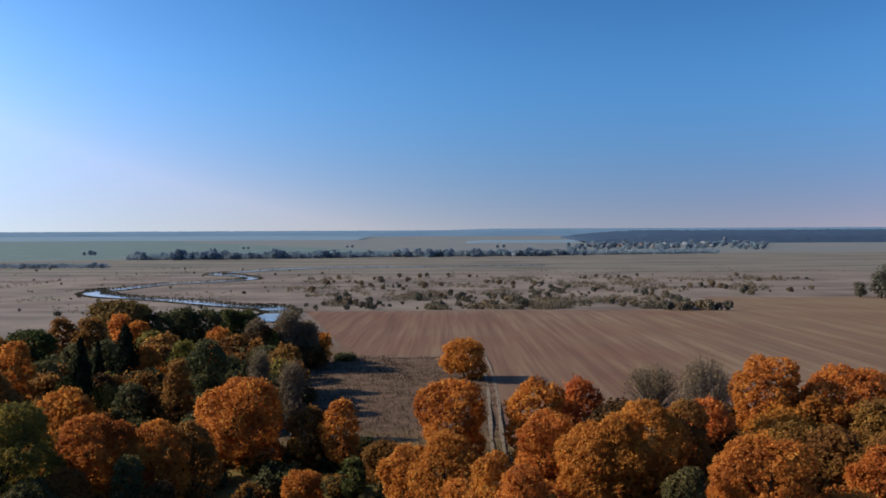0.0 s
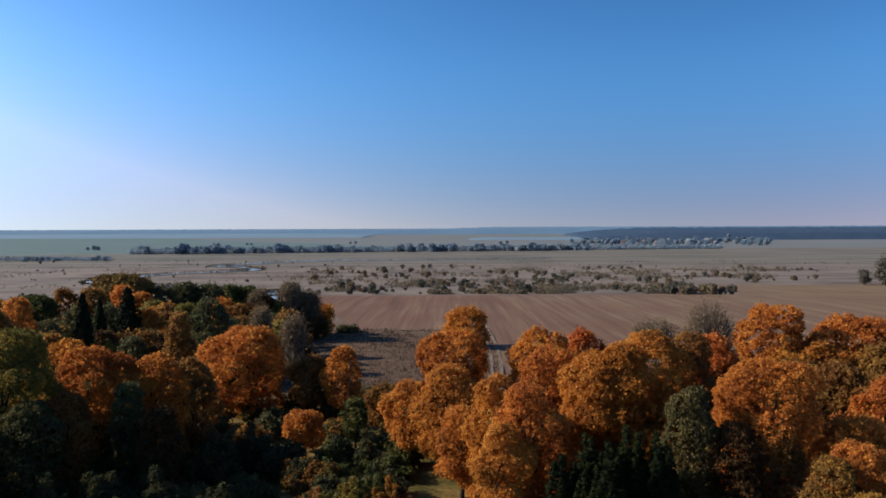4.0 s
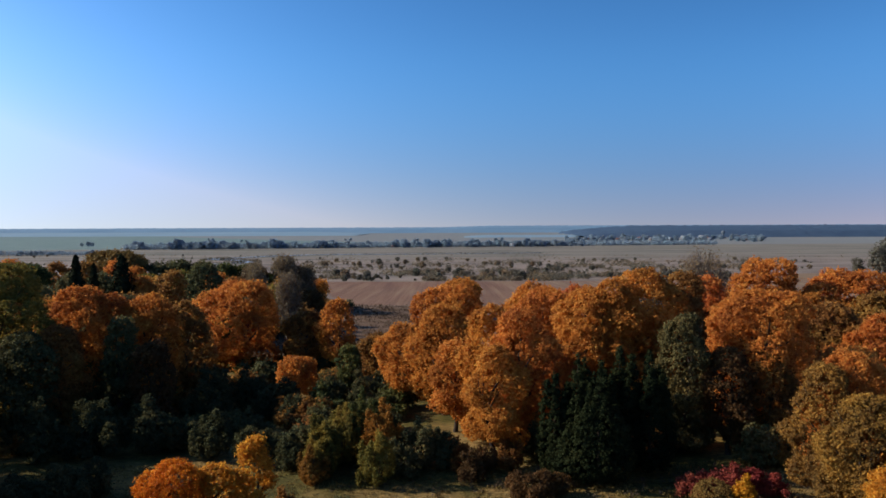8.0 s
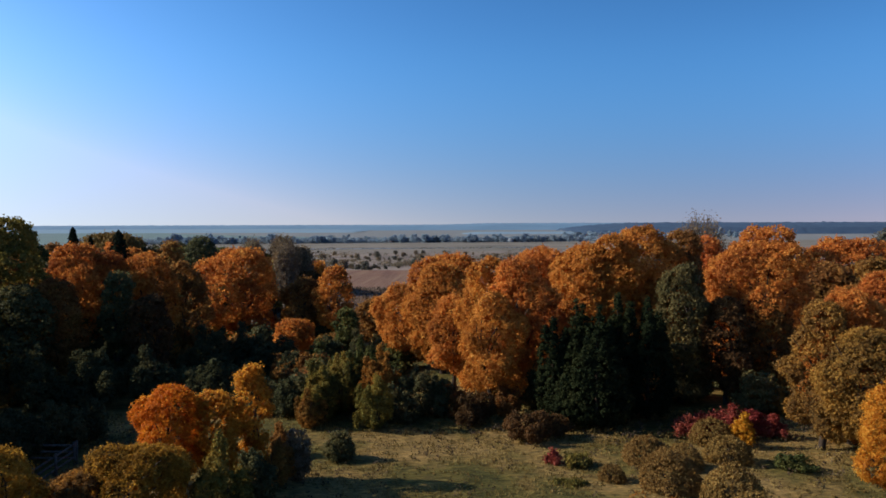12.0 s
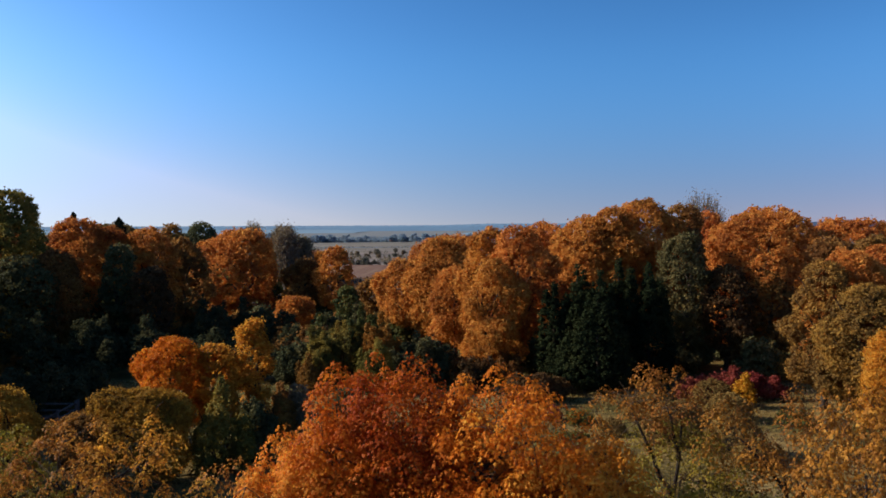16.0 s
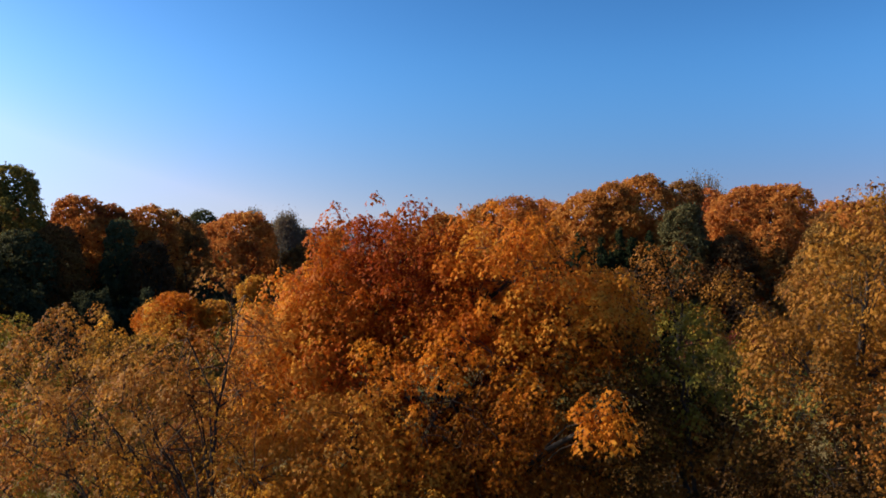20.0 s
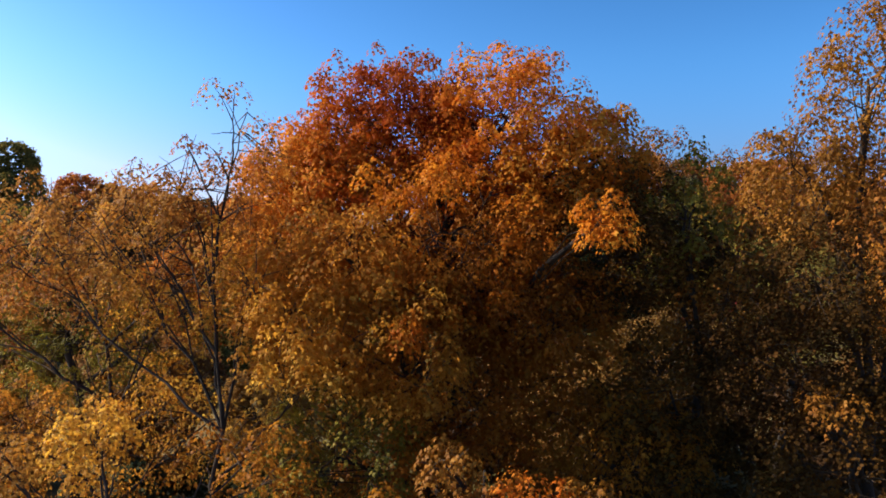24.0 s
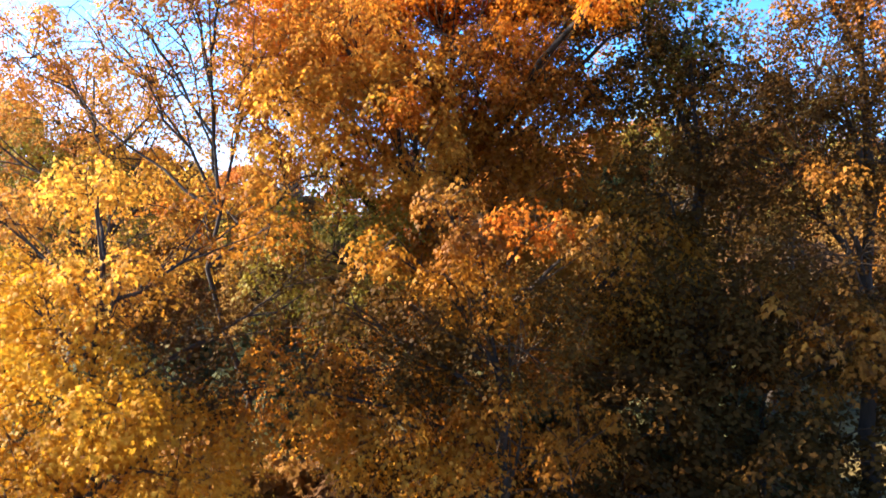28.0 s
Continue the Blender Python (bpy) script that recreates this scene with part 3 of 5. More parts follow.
def tree(x, y, zt, zb, r, mat, seed, label, dome=0, skirt=1, fine=1.0):
    rng = np.random.default_rng(seed)
    gz = float(ground_z(y))
    zb = max(zb, gz + 0.9)
    zt = max(zt, zb + 1.5)
    r *= 1.2
    thing = group_at("tree", x, y, gz, label, "tree", "autumn trees")
    trunk_parts(thing, rng, gz, zt, zb, r, 0.016 * (zt - gz) + 0.06)
    lobes = crown_lobes(rng, zt - gz, zb - gz, r, dome)
    if skirt and zb - gz > 1.8:                 # low drooping boughs
        for k in range(5):
            a, hz = k * 1.26 + rng.uniform(-0.4, 0.4), (zb - gz) * rng.uniform(0.45, 0.85)
            lobes.append((math.cos(a) * r * 0.42, math.sin(a) * r * 0.42, hz, r * 0.40, r * 0.40, max(0.7, 0.42 * (zb - gz))))
    clump = np.clip(0.0060 * y, 0.34, 1.3) / fine
    part("crown", leafy_crown("crown", rng, lobes, min(clump, 0.3 * r + 0.1), max(0.12, 0.0026 * y) / fine), mat, thing)


def bush(x, y, zt, zb, r, mat, seed, label, round=0, fine=1.0):
    rng = np.random.default_rng(seed)
    gz = float(ground_z(y))
    thing = group_at("shrub", x, y, gz, label, "shrub", "shrubs")
    h = max(zt - gz, 0.5)
    stems = []
    for k in range(6):
        a = k * 1.05 + rng.uniform(0, 0.5)
        stems.append(tube(bent((math.cos(a) * 0.1, math.sin(a) * 0.1, -0.1), (math.cos(a) * r * 0.5, math.sin(a) * r * 0.5, h * rng.uniform(0.5, 0.7)), rng, 0.05, 5), np.linspace(0.06, 0.015, 5), 4))
    part("stem", quick_mesh("stem", *joined(stems)), BARK, thing)
    if round:
        lobes = [(0, 0, h * 0.3, r * 1.05, r * 1.05, h * 0.7), (r * 0.4, -r * 0.3, h * 0.25, r * 0.75, r * 0.75, h * 0.6), (-r * 0.45, r * 0.2, h * 0.25, r * 0.72, r * 0.72, h * 0.55)]
        clump, leaf = 0.16, 0.075
    else:
        lobes = [(0, 0, h * 0.34, r * 0.62, r * 0.62, h * 0.36)]
        for k in range(17):
            a, q, far = k * 2.4 + rng.uniform(-0.3, 0.3), rng.uniform(0.12, 0.30), rng.uniform(0.12, 0.88)
            tall = h * rng.uniform(0.5, 1.05) * (1.08 - 0.45 * far)
            lobes.append((math.cos(a) * r * far, math.sin(a) * r * far, tall * 0.58, r * q, r * q, tall * 0.42))
        clump, leaf = np.clip(0.0050 * y, 0.22, 1.1), max(0.11, 0.0024 * y)
    part("foliage", leafy_crown("foliage", rng, lobes, min(clump / fine, 0.4 * r), leaf / fine), mat, thing)


def bare(x, y, zt, zb, r, mat, seed, label):
    """A nearly leafless tree: trunk, limbs, a haze of twigs and a few leaves."""
    rng = np.random.default_rng(seed)
    gz = float(ground_z(y))
    h = zt - gz
    thing = group_at("bare_tree", x, y, gz, label, "tree", "bare trees")
    trunk_parts(thing, rng, gz, zt, zb, r, 0.016 * h + 0.05, 6, PALE_TWIG)
    twigs, ends = [], []
    for k in range(300):
        a, q, up = rng.uniform(0, 6.28), rng.uniform(0.1, 1.0) ** 0.6, rng.uniform() < 0.72
        tip = np.array([math.cos(a) * r * q, math.sin(a) * r * q, h * (0.6 + (0.4 if up else -0.22) * math.sqrt(1 - q * q) * rng.uniform(0.7, 1.0))])
        base = np.array([tip[0] * 0.22, tip[1] * 0.22, tip[2] * rng.uniform(0.55, 0.72)])
        path = bent(base, tip, rng, 0.06, 6)
        twigs.append(tube(path, np.linspace(0.05, 0.022, 6) * max(1.0, y / 85), 3))
        ends.append(path[3:])
    tagged(part("branchwork", quick_mesh("branchwork", *joined(twigs)), PALE_TWIG, thing), "fine bare twigs", kind="stuff")
    e = np.concatenate(ends)
    pos = e[rng.integers(0, len(e), 5500)] + rng.normal(0, 0.4, (5500, 3))
    part("crown", leaf_mesh("crown", pos, rng.normal(size=(5500, 3)), 0.17 * max(1.0, y / 100), rng), HAZEL, thing, "sparse dry leaves")


def whorl_points(rng, h, r, n, pointed):
    """Needle sprays on drooping whorls of branches."""
    t = rng.uniform(0, 1, n) ** 0.75
    z = h * (1 - t * 0.97)
    layer = 0.78 + 0.22 * np.abs(np.sin(t * h * 2.4))
    rad = r * t ** pointed * layer * (rng.uniform(0.2, 1, n) ** 0.4)
    a = rng.uniform(0, 6.28, n)
    rad = rad * (0.82 + 0.18 * np.sin(a * 5 + t * 20))
    pos = np.column_stack([np.cos(a) * rad, np.sin(a) * rad, z - 0.15 * rad + 0.1])
    nrm = np.column_stack([np.cos(a), np.sin(a), np.full(n, 0.7)]) + rng.normal(0, 0.6, (n, 3))
    return pos, nrm


def spruce(x, y, zt, zb, r, mat, seed, label):
    rng = np.random.default_rng(seed)
    gz = float(ground_z(y))
    thing = group_at("spruce", x, y, gz, label, "conifer", "spruces")
    h = zt - gz
    part("trunk", quick_mesh("trunk", *tube([(0, 0, -0.1), (0, 0, h * 0.5), (0, 0, h * 0.97)], [0.25, 0.15, 0.02], 7)), BARK, thing, smooth=True)
    pos, nrm = whorl_points(rng, h, r * 2.0, 6000, 0.62)
    part("crown", leaf_mesh("crown", pos, nrm, 0.45, rng, hang=0.3), mat, thing)


def conifer(x, y, zt, zb, r, mat, seed, label):
    rng = np.random.default_rng(seed)
    gz = float(ground_z(y))
    thing = group_at("conifer", x, y, gz, label, "conifer", "conifers")
    h = zt - gz
    part("trunk", quick_mesh("trunk", *tube([(0, 0, -0.1), (0, 0, h * 0.5), (0, 0, h * 0.95)], [0.16, 0.1, 0.02], 7)), BARK, thing, smooth=True)
    lobes = []
    for k in range(8):                          # several upright leading shoots of uneven height, narrowing to the tip
        a, q = k * 2.4 + rng.uniform(-0.4, 0.4), 1.0 if k == 0 else rng.uniform(0.55, 0.95)
        off = 0 if k == 0 else r * rng.uniform(0.45, 0.95)
        for f, w in ((0.34, 0.74), (0.60, 0.56), (0.82, 0.32), (0.95, 0.13)):
            lobes.append((math.cos(a) * off, math.sin(a) * off, h * q * f * 0.96, r * w * 0.95, r * w * 0.95, max(0.5, h * q * (0.30 if f < 0.5 else 0.62 * (1 - f) + 0.02))))
    part("crown", leafy_crown("crown", rng, lobes, 0.27, 0.13, 0.75, 3.2), mat, thing)


# far wood by the river
tree(-86.1, 211.0, 20.2, 11.0, 7.24, WILLOW, 11, "dull yellow rounded tree at the far edge of the wood")
tree(-80.5, 196.0, 17.7, 10.9, 2.77, ORANGE, 12, "orange maple among dark trees")
tree(-74.9, 194.0, 16.4, 10.4, 2.61, ORANGE, 13, "orange maple among dark trees")
tree(-77.3, 214.0, 16.5, 9.0, 3.78, DARK, 14, "dark green tree near the river")
tree(-72.9, 220.0, 17.0, 8.2, 4.04, DARK, 15, "dark green tree near the river")
tree(-66.7, 222.0, 16.3, 7.9, 4.24, DARK, 16, "dark green tree near the river")
tree(-63.4, 232.0, 15.4, 9.0, 3.53, GREEN, 17, "green tree near the river bank")
tree(-58.7, 234.0, 14.9, 8.7, 3.31, GREEN, 18, "green tree near the river bank")
tree(-54.1, 190.0, 15.3, 8.9, 2.69, ORANGE, 19, "orange maple in the wood")
tree(-48.7, 182.0, 14.4, 5.6, 3.54, BROWN, 20, "brown tree in the wood")
tree(-43.4, 186.0, 16.1, 6.2, 3.95, RUSSET, 21, "dark brown tree in the wood")
tree(-37.7, 192.0, 15.8, 6.5, 4.41, BROWN, 22, "dull brown tree at the edge of the wood")
tree(-31.7, 197.0, 12.8, 5.6, 3.34, ORANGE, 23, "orange maple at the corner of the wood")
tree(-32.9, 188.0, 10.9, 1.7, 4.98, RUSSET, 24, "dark brown tree at the corner of the wood")
tree(-37.8, 172.0, 13.2, 2.4, 4.86, DARK, 25, "dark green tree in the wood")
tree(-83.1, 160.0, 18.8, 10.8, 4.24, GREEN, 28, "green broad tree in the wood")
tree(-86.0, 150.0, 19.0, 7.2, 4.51, BROWN, 29, "brown autumn tree in the wood")
tree(-69.4, 128.0, 20.8, 11.8, 2.85, ORANGE, 30, "orange maple in the wood")
tree(-91.6, 190.0, 17.8, 7.0, 3.36, BROWN, 31, "brown autumn tree in the wood")
tree(-84.3, 188.0, 17.8, 7.3, 3.66, BROWN, 32, "rust brown tree in the wood")
tree(-76.6, 158.0, 14.8, 10.6, 1.68, ORANGE, 33, "orange maple in the wood")
tree(-70.6, 140.0, 15.8, 7.3, 2.97, DARK, 34, "dark green tree in the wood")
tree(-70.2, 150.0, 16.8, 7.2, 3.18, DARK, 35, "dark green tree in the wood")
tree(-66.7, 156.0, 17.0, 5.9, 3.03, DARK, 36, "dark green tree in the wood")
tree(-63.0, 158.0, 15.4, 6.6, 2.51, DARK, 37, "dark green tree in the wood")
tree(-56.9, 152.0, 16.5, 6.7, 3.22, GOLD, 38, "dull gold tree in the wood")
tree(-49.4, 150.0, 17.7, 9.2, 2.65, OLIVE, 39, "olive yellow tree in the wood")
tree(-40.6, 136.0, 19.9, 10.0, 3.22, DARK, 40, "dark green tree in the wood")
tree(-39.9, 118.0, 19.2, 7.0, 2.42, BROWN, 41, "rust brown tree in the wood")
tree(-39.1, 150.0, 15.1, 4.9, 2.92, BROWN, 42, "rust brown tree in the wood")
tree(-31.8, 140.0, 13.1, 3.1, 2.97, DARK, 43, "dark green tree in the wood")
tree(-28.2, 150.0, 8.1, 0.6, 3.71, RUSSET, 44, "dark tree at the edge of the wood")
tree(-46.9, 118.0, 15.8, 6.2, 2.59, DARK, 45, "dark green tree in the wood")
tree(-43.7, 120.0, 14.2, 4.8, 1.91, RUSSET, 46, "dark brown tree in the wood")
tree(-55.9, 130.0, 15.0, 5.7, 2.30, RUSSET, 47, "dark brown tree in the wood")
bush(-25.7, 201.0, 6.6, 2.8, 2.98, DARK, 48, "dark green bush at the wood edge")
bare(-37.0, 187.0, 19.5, 4.7, 3.44, SPARSE, 52, "nearly leafless grey brown tree")
bare(-44.1, 186.0, 17.8, 7.5, 2.76, SPARSE, 53, "nearly leafless grey brown tree")
bare(-33.2, 190.0, 16.7, 5.7, 3.02, SPARSE, 54, "nearly leafless grey brown tree")
spruce(-58.8, 128.0, 21.1, 7.9, 1.54, NEEDLE, 55, "dark green spruce above the orange trees")
spruce(-58.6, 134.0, 19.5, 7.2, 1.04, NEEDLE, 56, "slim dark spruce in the far row")
spruce(-60.4, 150.0, 20.5, 5.4, 2.55, NEEDLE, 57, "broad dark green spruce")

# tree row behind the clearing, left half
tree(-40.1, 73.5, 22.4, 9.9, 3.90, OLIVE, 58, "tall green tree with yellowing top")
# two unseen trees, added to throw shade on the row's lower boughs
tree(-51.5, 82.5, 24.2, 9.0, 4.6, DARK, 174, "tall dark green tree added out of view for shade")
tree(-51.0, 87.0, 23.8, 9.0, 4.6, BROWN, 175, "tall brown tree added out of view for shade")
tree(-43.5, 68.0, 16.5, 8.6, 3.41, DARK, 59, "dark green tree in deep shade")
tree(-36.8, 70.0, 16.4, 7.4, 3.22, DARK, 60, "dark green tree in deep shade")
tree(-54.4, 114.0, 15.7, 6.5, 4.27, ORANGE, 61, "rust orange maple in the far row")
tree(-36.4, 80.0, 19.9, 7.5, 3.8, ORANGE, 62, "rust orange maple crown")
tree(-33.6, 82.0, 19.2, 6.8, 3.5, ORANGE, 63, "orange maple crown in the far row")
tree(-30.0, 82.0, 18.9, 7.0, 3.5, ORANGE, 64, "rust orange maple crown")
tree(-30.0, 74.5, 17.2, 8.7, 1.69, DARK, 65, "dark green tree in deep shade")
tree(-27.6, 86.0, 17.8, 4.4, 3.0, BROWN, 66, "dark rust tree in the far row")
tree(-34.5, 72.0, 17.0, 7.2, 2.29, BROWN, 67, "dark rust tree in shade")
tree(-26.5, 73.0, 15.3, 5.9, 2.06, RUSSET, 68, "dark brown tree in shade")
tree(-27.4, 107.0, 18.7, 5.3, 5.9, ORANGE, 69, "round bright orange maple", dome=1)
tree(-13.8, 104.0, 16.5, 5.0, 2.68, ORANGE, 70, "narrow orange maple in the far row")
tree(-18.3, 107.0, 14.7, 2.9, 2.99, BROWN, 71, "brown orange autumn tree")
tree(-16.4, 90.0, 11.1, 6.4, 2.42, ORANGE, 72, "small bright orange maple")
tree(-7.6, 96.0, 13.0, 5.1, 2.38, BROWN, 73, "brown pink autumn tree")
tree(-10.8, 92.0, 11.9, 4.7, 1.46, GREEN, 74, "slim green tree in the far row")
# shrubs whose leaf colour already holds the shade
bush(-22.6, 78.0, 12.1, 3.4, 3.09, SHADE_GREEN, 75, "green shrub by the wood, coloured dark for shade")
bush(-20.0, 82.0, 11.6, 2.9, 2.32, SHADE_GREEN, 76, "green shrub by the wood, coloured dark for shade")
bush(-16.9, 80.0, 11.1, 2.8, 2.55, SHADE_GREEN, 77, "green shrub by the wood, coloured dark for shade")
bush(-14.5, 76.0, 9.9, 4.0, 1.88, SHADE_GREEN, 78, "green shrub by the wood, coloured dark for shade")
bush(-11.5, 84.0, 10.4, 5.3, 1.78, SHADE_GREEN, 79, "green shrub by the wood, coloured dark for shade")
bush(-8.6, 82.0, 11.0, 5.8, 1.45, SHADE_GREEN, 80, "green shrub by the wood, coloured dark for shade")
bush(-32.6, 64.0, 12.0, 5.6, 2.04, SHADE_GREEN, 81, "green shrub by the wood, coloured dark for shade")
bush(-29.2, 66.0, 12.0, 4.9, 2.80, SHADE_GREEN, 82, "green shrub by the wood, coloured dark for shade")
bush(-24.4, 67.0, 11.8, 5.1, 2.84, SHADE_GREEN, 83, "green shrub by the wood, coloured dark for shade")
bush(-19.1, 66.0, 10.6, 5.9, 2.10, SHADE_GREEN, 84, "green shrub by the wood, coloured dark for shade")
bush(-14.9, 64.0, 10.3, 6.0, 2.04, SHADE_GREEN, 85, "green shrub by the wood, coloured dark for shade")
bush(-12.0, 62.0, 9.7, 6.6, 1.32, SHADE_GREEN, 86, "green shrub by the wood, coloured dark for shade")

# tree row behind the clearing, right half
tree(-4.0, 85.0, 15.4, 7.4, 3.19, GOLD, 87, "golden orange maple by the clearing")
tree(0.2, 81.0, 17.8, 7.1, 3.67, GOLD, 88, "golden orange maple by the clearing")
tree(1.2, 74.0, 15.0, 6.6, 2.35, GOLD, 89, "golden maple by the clearing")
tree(4.1, 70.5, 18.7, 8.5, 2.59, ORANGE, 90, "golden orange maple by the clearing")
tree(6.5, 66.0, 18.9, 7.2, 3.22, ORANGE, 91, "rust orange maple by the clearing")
tree(4.4, 63.0, 16.2, 7.6, 2.43, GOLD, 92, "golden maple with low branches")
tree(0.7, 110.0, 17.7, 5.4, 4.80, ORANGE, 93, "orange maple beside the track")
tree(3.9, 174.0, 14.6, 1.5, 4.80, ORANGE, 94, "tall orange maple beside the track")
tree(12.3, 108.0, 18.1, 7.9, 4.20, ORANGE, 95, "orange maple beside the track")
tree(18.8, 112.0, 17.4, 7.6, 3.21, RED, 96, "bright orange maple in the far row")
tree(10.7, 84.0, 19.2, 11.2, 3.2, ORANGE, 97, "rust orange maple in the row")
tree(14.0, 77.0, 19.8, 10.2, 3.5, GOLD, 98, "dull golden tree by the clearing")
tree(16.6, 76.5, 20.8, 9.7, 3, GOLD, 99, "golden maple by the clearing")
tree(20.1, 78.5, 21.7, 9.3, 3.9, GOLD, 100, "tall golden orange maple", dome=1)
tree(24.5, 81.0, 21.0, 8.2, 2.58, BROWN, 101, "dark brown orange tree")
tree(28.0, 85.0, 20.3, 11.0, 2.61, RED, 102, "red orange maple in the far row")
tree(20.2, 67.0, 18.4, 8.3, 2.27, SPARSE, 103, "grey green thinning tree")
tree(42.5, 106.0, 21.3, 8.9, 4.57, ORANGE, 104, "orange maple behind the row")
tree(27.9, 70.0, 20.3, 10.5, 4.78, ORANGE, 105, "large round rust orange maple", dome=1)
tree(23.7, 66.0, 15.6, 7.6, 2.3, RUSSET, 106, "dark brown thin tree in shade")
tree(27.2, 66.0, 15.1, 7.1, 2.10, BROWN, 107, "dark brown tree in shade")
tree(53.6, 107.0, 20.1, 7.2, 6.66, ORANGE, 108, "broad orange maple at the row end")
tree(43.4, 78.0, 16.8, 5.4, 3.92, RED, 109, "rust orange maple at the row end")
tree(25.2, 52.5, 16.4, 6.7, 2.26, MOSS, 110, "olive and orange mixed tree beside the clearing")
tree(27.9, 54.0, 17.4, 7.7, 3.34, ORANGE, 111, "dull orange tree beside the clearing")
tree(26.3, 49.0, 15.3, 7.3, 2.77, MOSS, 112, "olive and orange mixed tree beside the clearing")
tree(22.3, 39.0, 13.7, 8.0, 1.6, GOLDEN, 113, "bright golden small tree", fine=1.3)
bare(31.9, 98.0, 23.2, 11.6, 3.19, SPARSE, 114, "nearly leafless grey brown tree")
bare(30.4, 118.0, 18.5, 10.1, 4.3, HAZEL, 115, "nearly leafless grey brown tree")
bare(36.4, 112.0, 19.5, 11.5, 4.3, HAZEL, 116, "nearly leafless grey tree")
bare(-29.3, 125.0, 19.8, 11.3, 1.68, SPARSE, 117, "slim leafless grey tree behind the maple")
bare(-22.9, 118.0, 19.3, 11.6, 2.00, SPARSE, 118, "leafless grey tree behind the maple")
conifer(8.5, 60.0, 14.8, 7.5, 1.12, THUJA, 119, "dense dark green conifer")
conifer(10.4, 61.0, 16.1, 7.2, 1.23, THUJA, 120, "dense dark green conifer")
conifer(12.0, 60.0, 15.6, 7.5, 1.06, THUJA, 121, "dense dark green conifer")
conifer(13.8, 62.0, 16.5, 6.9, 1.49, THUJA, 122, "dense dark green conifer")
conifer(16.0, 61.5, 16.2, 7.1, 1.52, THUJA, 123, "dense dark green conifer")
conifer(11.5, 58.5, 13.8, 8.0, 2.07, THUJA, 124, "dense dark green conifer")

# shrubs and small trees round the clearing
bush(-8.9, 60.0, 11.0, 6.8, 1.70, OLIVE, 121, "yellow green shrub by the clearing", fine=1.5)
bush(-6.3, 64.0, 12.4, 6.7, 2.17, GREEN, 122, "green shrubby tree by the clearing", fine=1.5)
bush(-4.8, 58.0, 10.7, 7.0, 1.72, OLIVE, 123, "yellow green shrub by the clearing", fine=1.5)
bush(-1.7, 62.0, 10.9, 6.7, 2.19, DARK, 124, "green shrub by the clearing", fine=1.5)
bush(0.2, 62.0, 9.8, 6.7, 1.40, DARK, 125, "dark green shrub by the clearing")
bush(-8.4, 66.0, 11.6, 6.7, 1.87, OLIVE, 126, "green shrubby tree by the clearing", fine=1.5)
bush(-3.4, 60.0, 9.7, 6.8, 1.70, DARK, 127, "dark green shrub by the clearing")
bush(-9.6, 58.0, 9.7, 7.2, 1.31, MIXED, 128, "olive shrub by the clearing", fine=1.5)
bush(-8.0, 63.0, 11.9, 6.7, 2.10, OLIVE, 129, "yellow green tall shrub", fine=1.4)
bush(-4.9, 62.0, 12.3, 6.7, 1.85, MIXED, 130, "yellow green tall shrub with orange leaves", fine=1.4)
bush(-9.5, 61.0, 11.5, 6.7, 1.39, OLIVE, 131, "slim yellow green tall shrub", fine=1.4)
tree(-14.7, 43.5, 12.8, 8.2, 1.91, FIRE, 132, "small red and orange maple", fine=1.4)
tree(-12.7, 44.5, 12.4, 7.9, 1.64, GOLDEN, 133, "small golden tree by the clearing")
tree(-10.9, 46.0, 13.5, 8.7, 1.13, GOLDEN, 134, "slim golden tree with green top")
tree(-13.9, 37.0, 11.4, 7.5, 2.4, HONEY, 135, "golden brown tree near the fence", fine=1.3)
tree(-16.2, 36.0, 10.4, 7.5, 1.5, MOSS, 190, "olive gold young tree near the fence", fine=1.3)
tree(-18.6, 34.0, 12.1, 7.8, 1.5, HONEY, 136, "golden brown tree near the fence", fine=1.3)
bush(-10.9, 39.0, 11.2, 7.3, 1.9, OLIVE, 137, "dense green shrub by the clearing")
bush(-8.2, 46.0, 10.2, 8.2, 0.85, HAZEL, 138, "thin dry grey brown shrub")
bush(-6.3, 50.0, 8.7, 6.8, 1.20, DARK, 139, "dark green shrub in the grass")
bush(6.1, 55.0, 9.0, 6.8, 2.26, RUSSET, 140, "dark brown rounded shrub in the grass")
bush(8.2, 56.0, 8.1, 6.8, 1.19, RUSSET, 141, "low dark brown shrub")
bush(17.6, 55.6, 8.3, 6.6, 1.3, CRIMSON, 180, "crimson shrub in a low row at the edge of the clearing")
bush(19, 55.8, 8.6, 6.6, 1.4, CRIMSON, 181, "crimson shrub in a low row at the edge of the clearing")
bush(20.4, 55.4, 8.7, 6.6, 1.5, CRIMSON, 182, "crimson shrub in a low row at the edge of the clearing")
bush(21.8, 55.8, 8.6, 6.6, 1.4, CRIMSON, 183, "crimson shrub in a low row at the edge of the clearing")
bush(23.1, 55.5, 8.3, 6.6, 1.2, CRIMSON, 184, "crimson shrub in a low row at the edge of the clearing")
bush(20.2, 53.0, 9.0, 7.2, 0.75, YELLOW, 145, "golden yellow rounded shrub")
bush(12.7, 49.0, 8.5, 6.8, 1.2, WILLOW, 146, "rounded golden olive shrub on the clearing", round=1)
bush(12.8, 44.1, 9.0, 6.8, 1.45, WILLOW, 147, "tall rounded golden brown shrub on the clearing", round=1)
bush(14.6, 48.0, 8.2, 6.8, 1.1, WILLOW, 148, "rounded golden olive shrub on the clearing", round=1)
bush(18.4, 53.9, 8.3, 6.8, 1.25, WILLOW, 149, "rounded golden olive shrub before the crimson row", round=1)
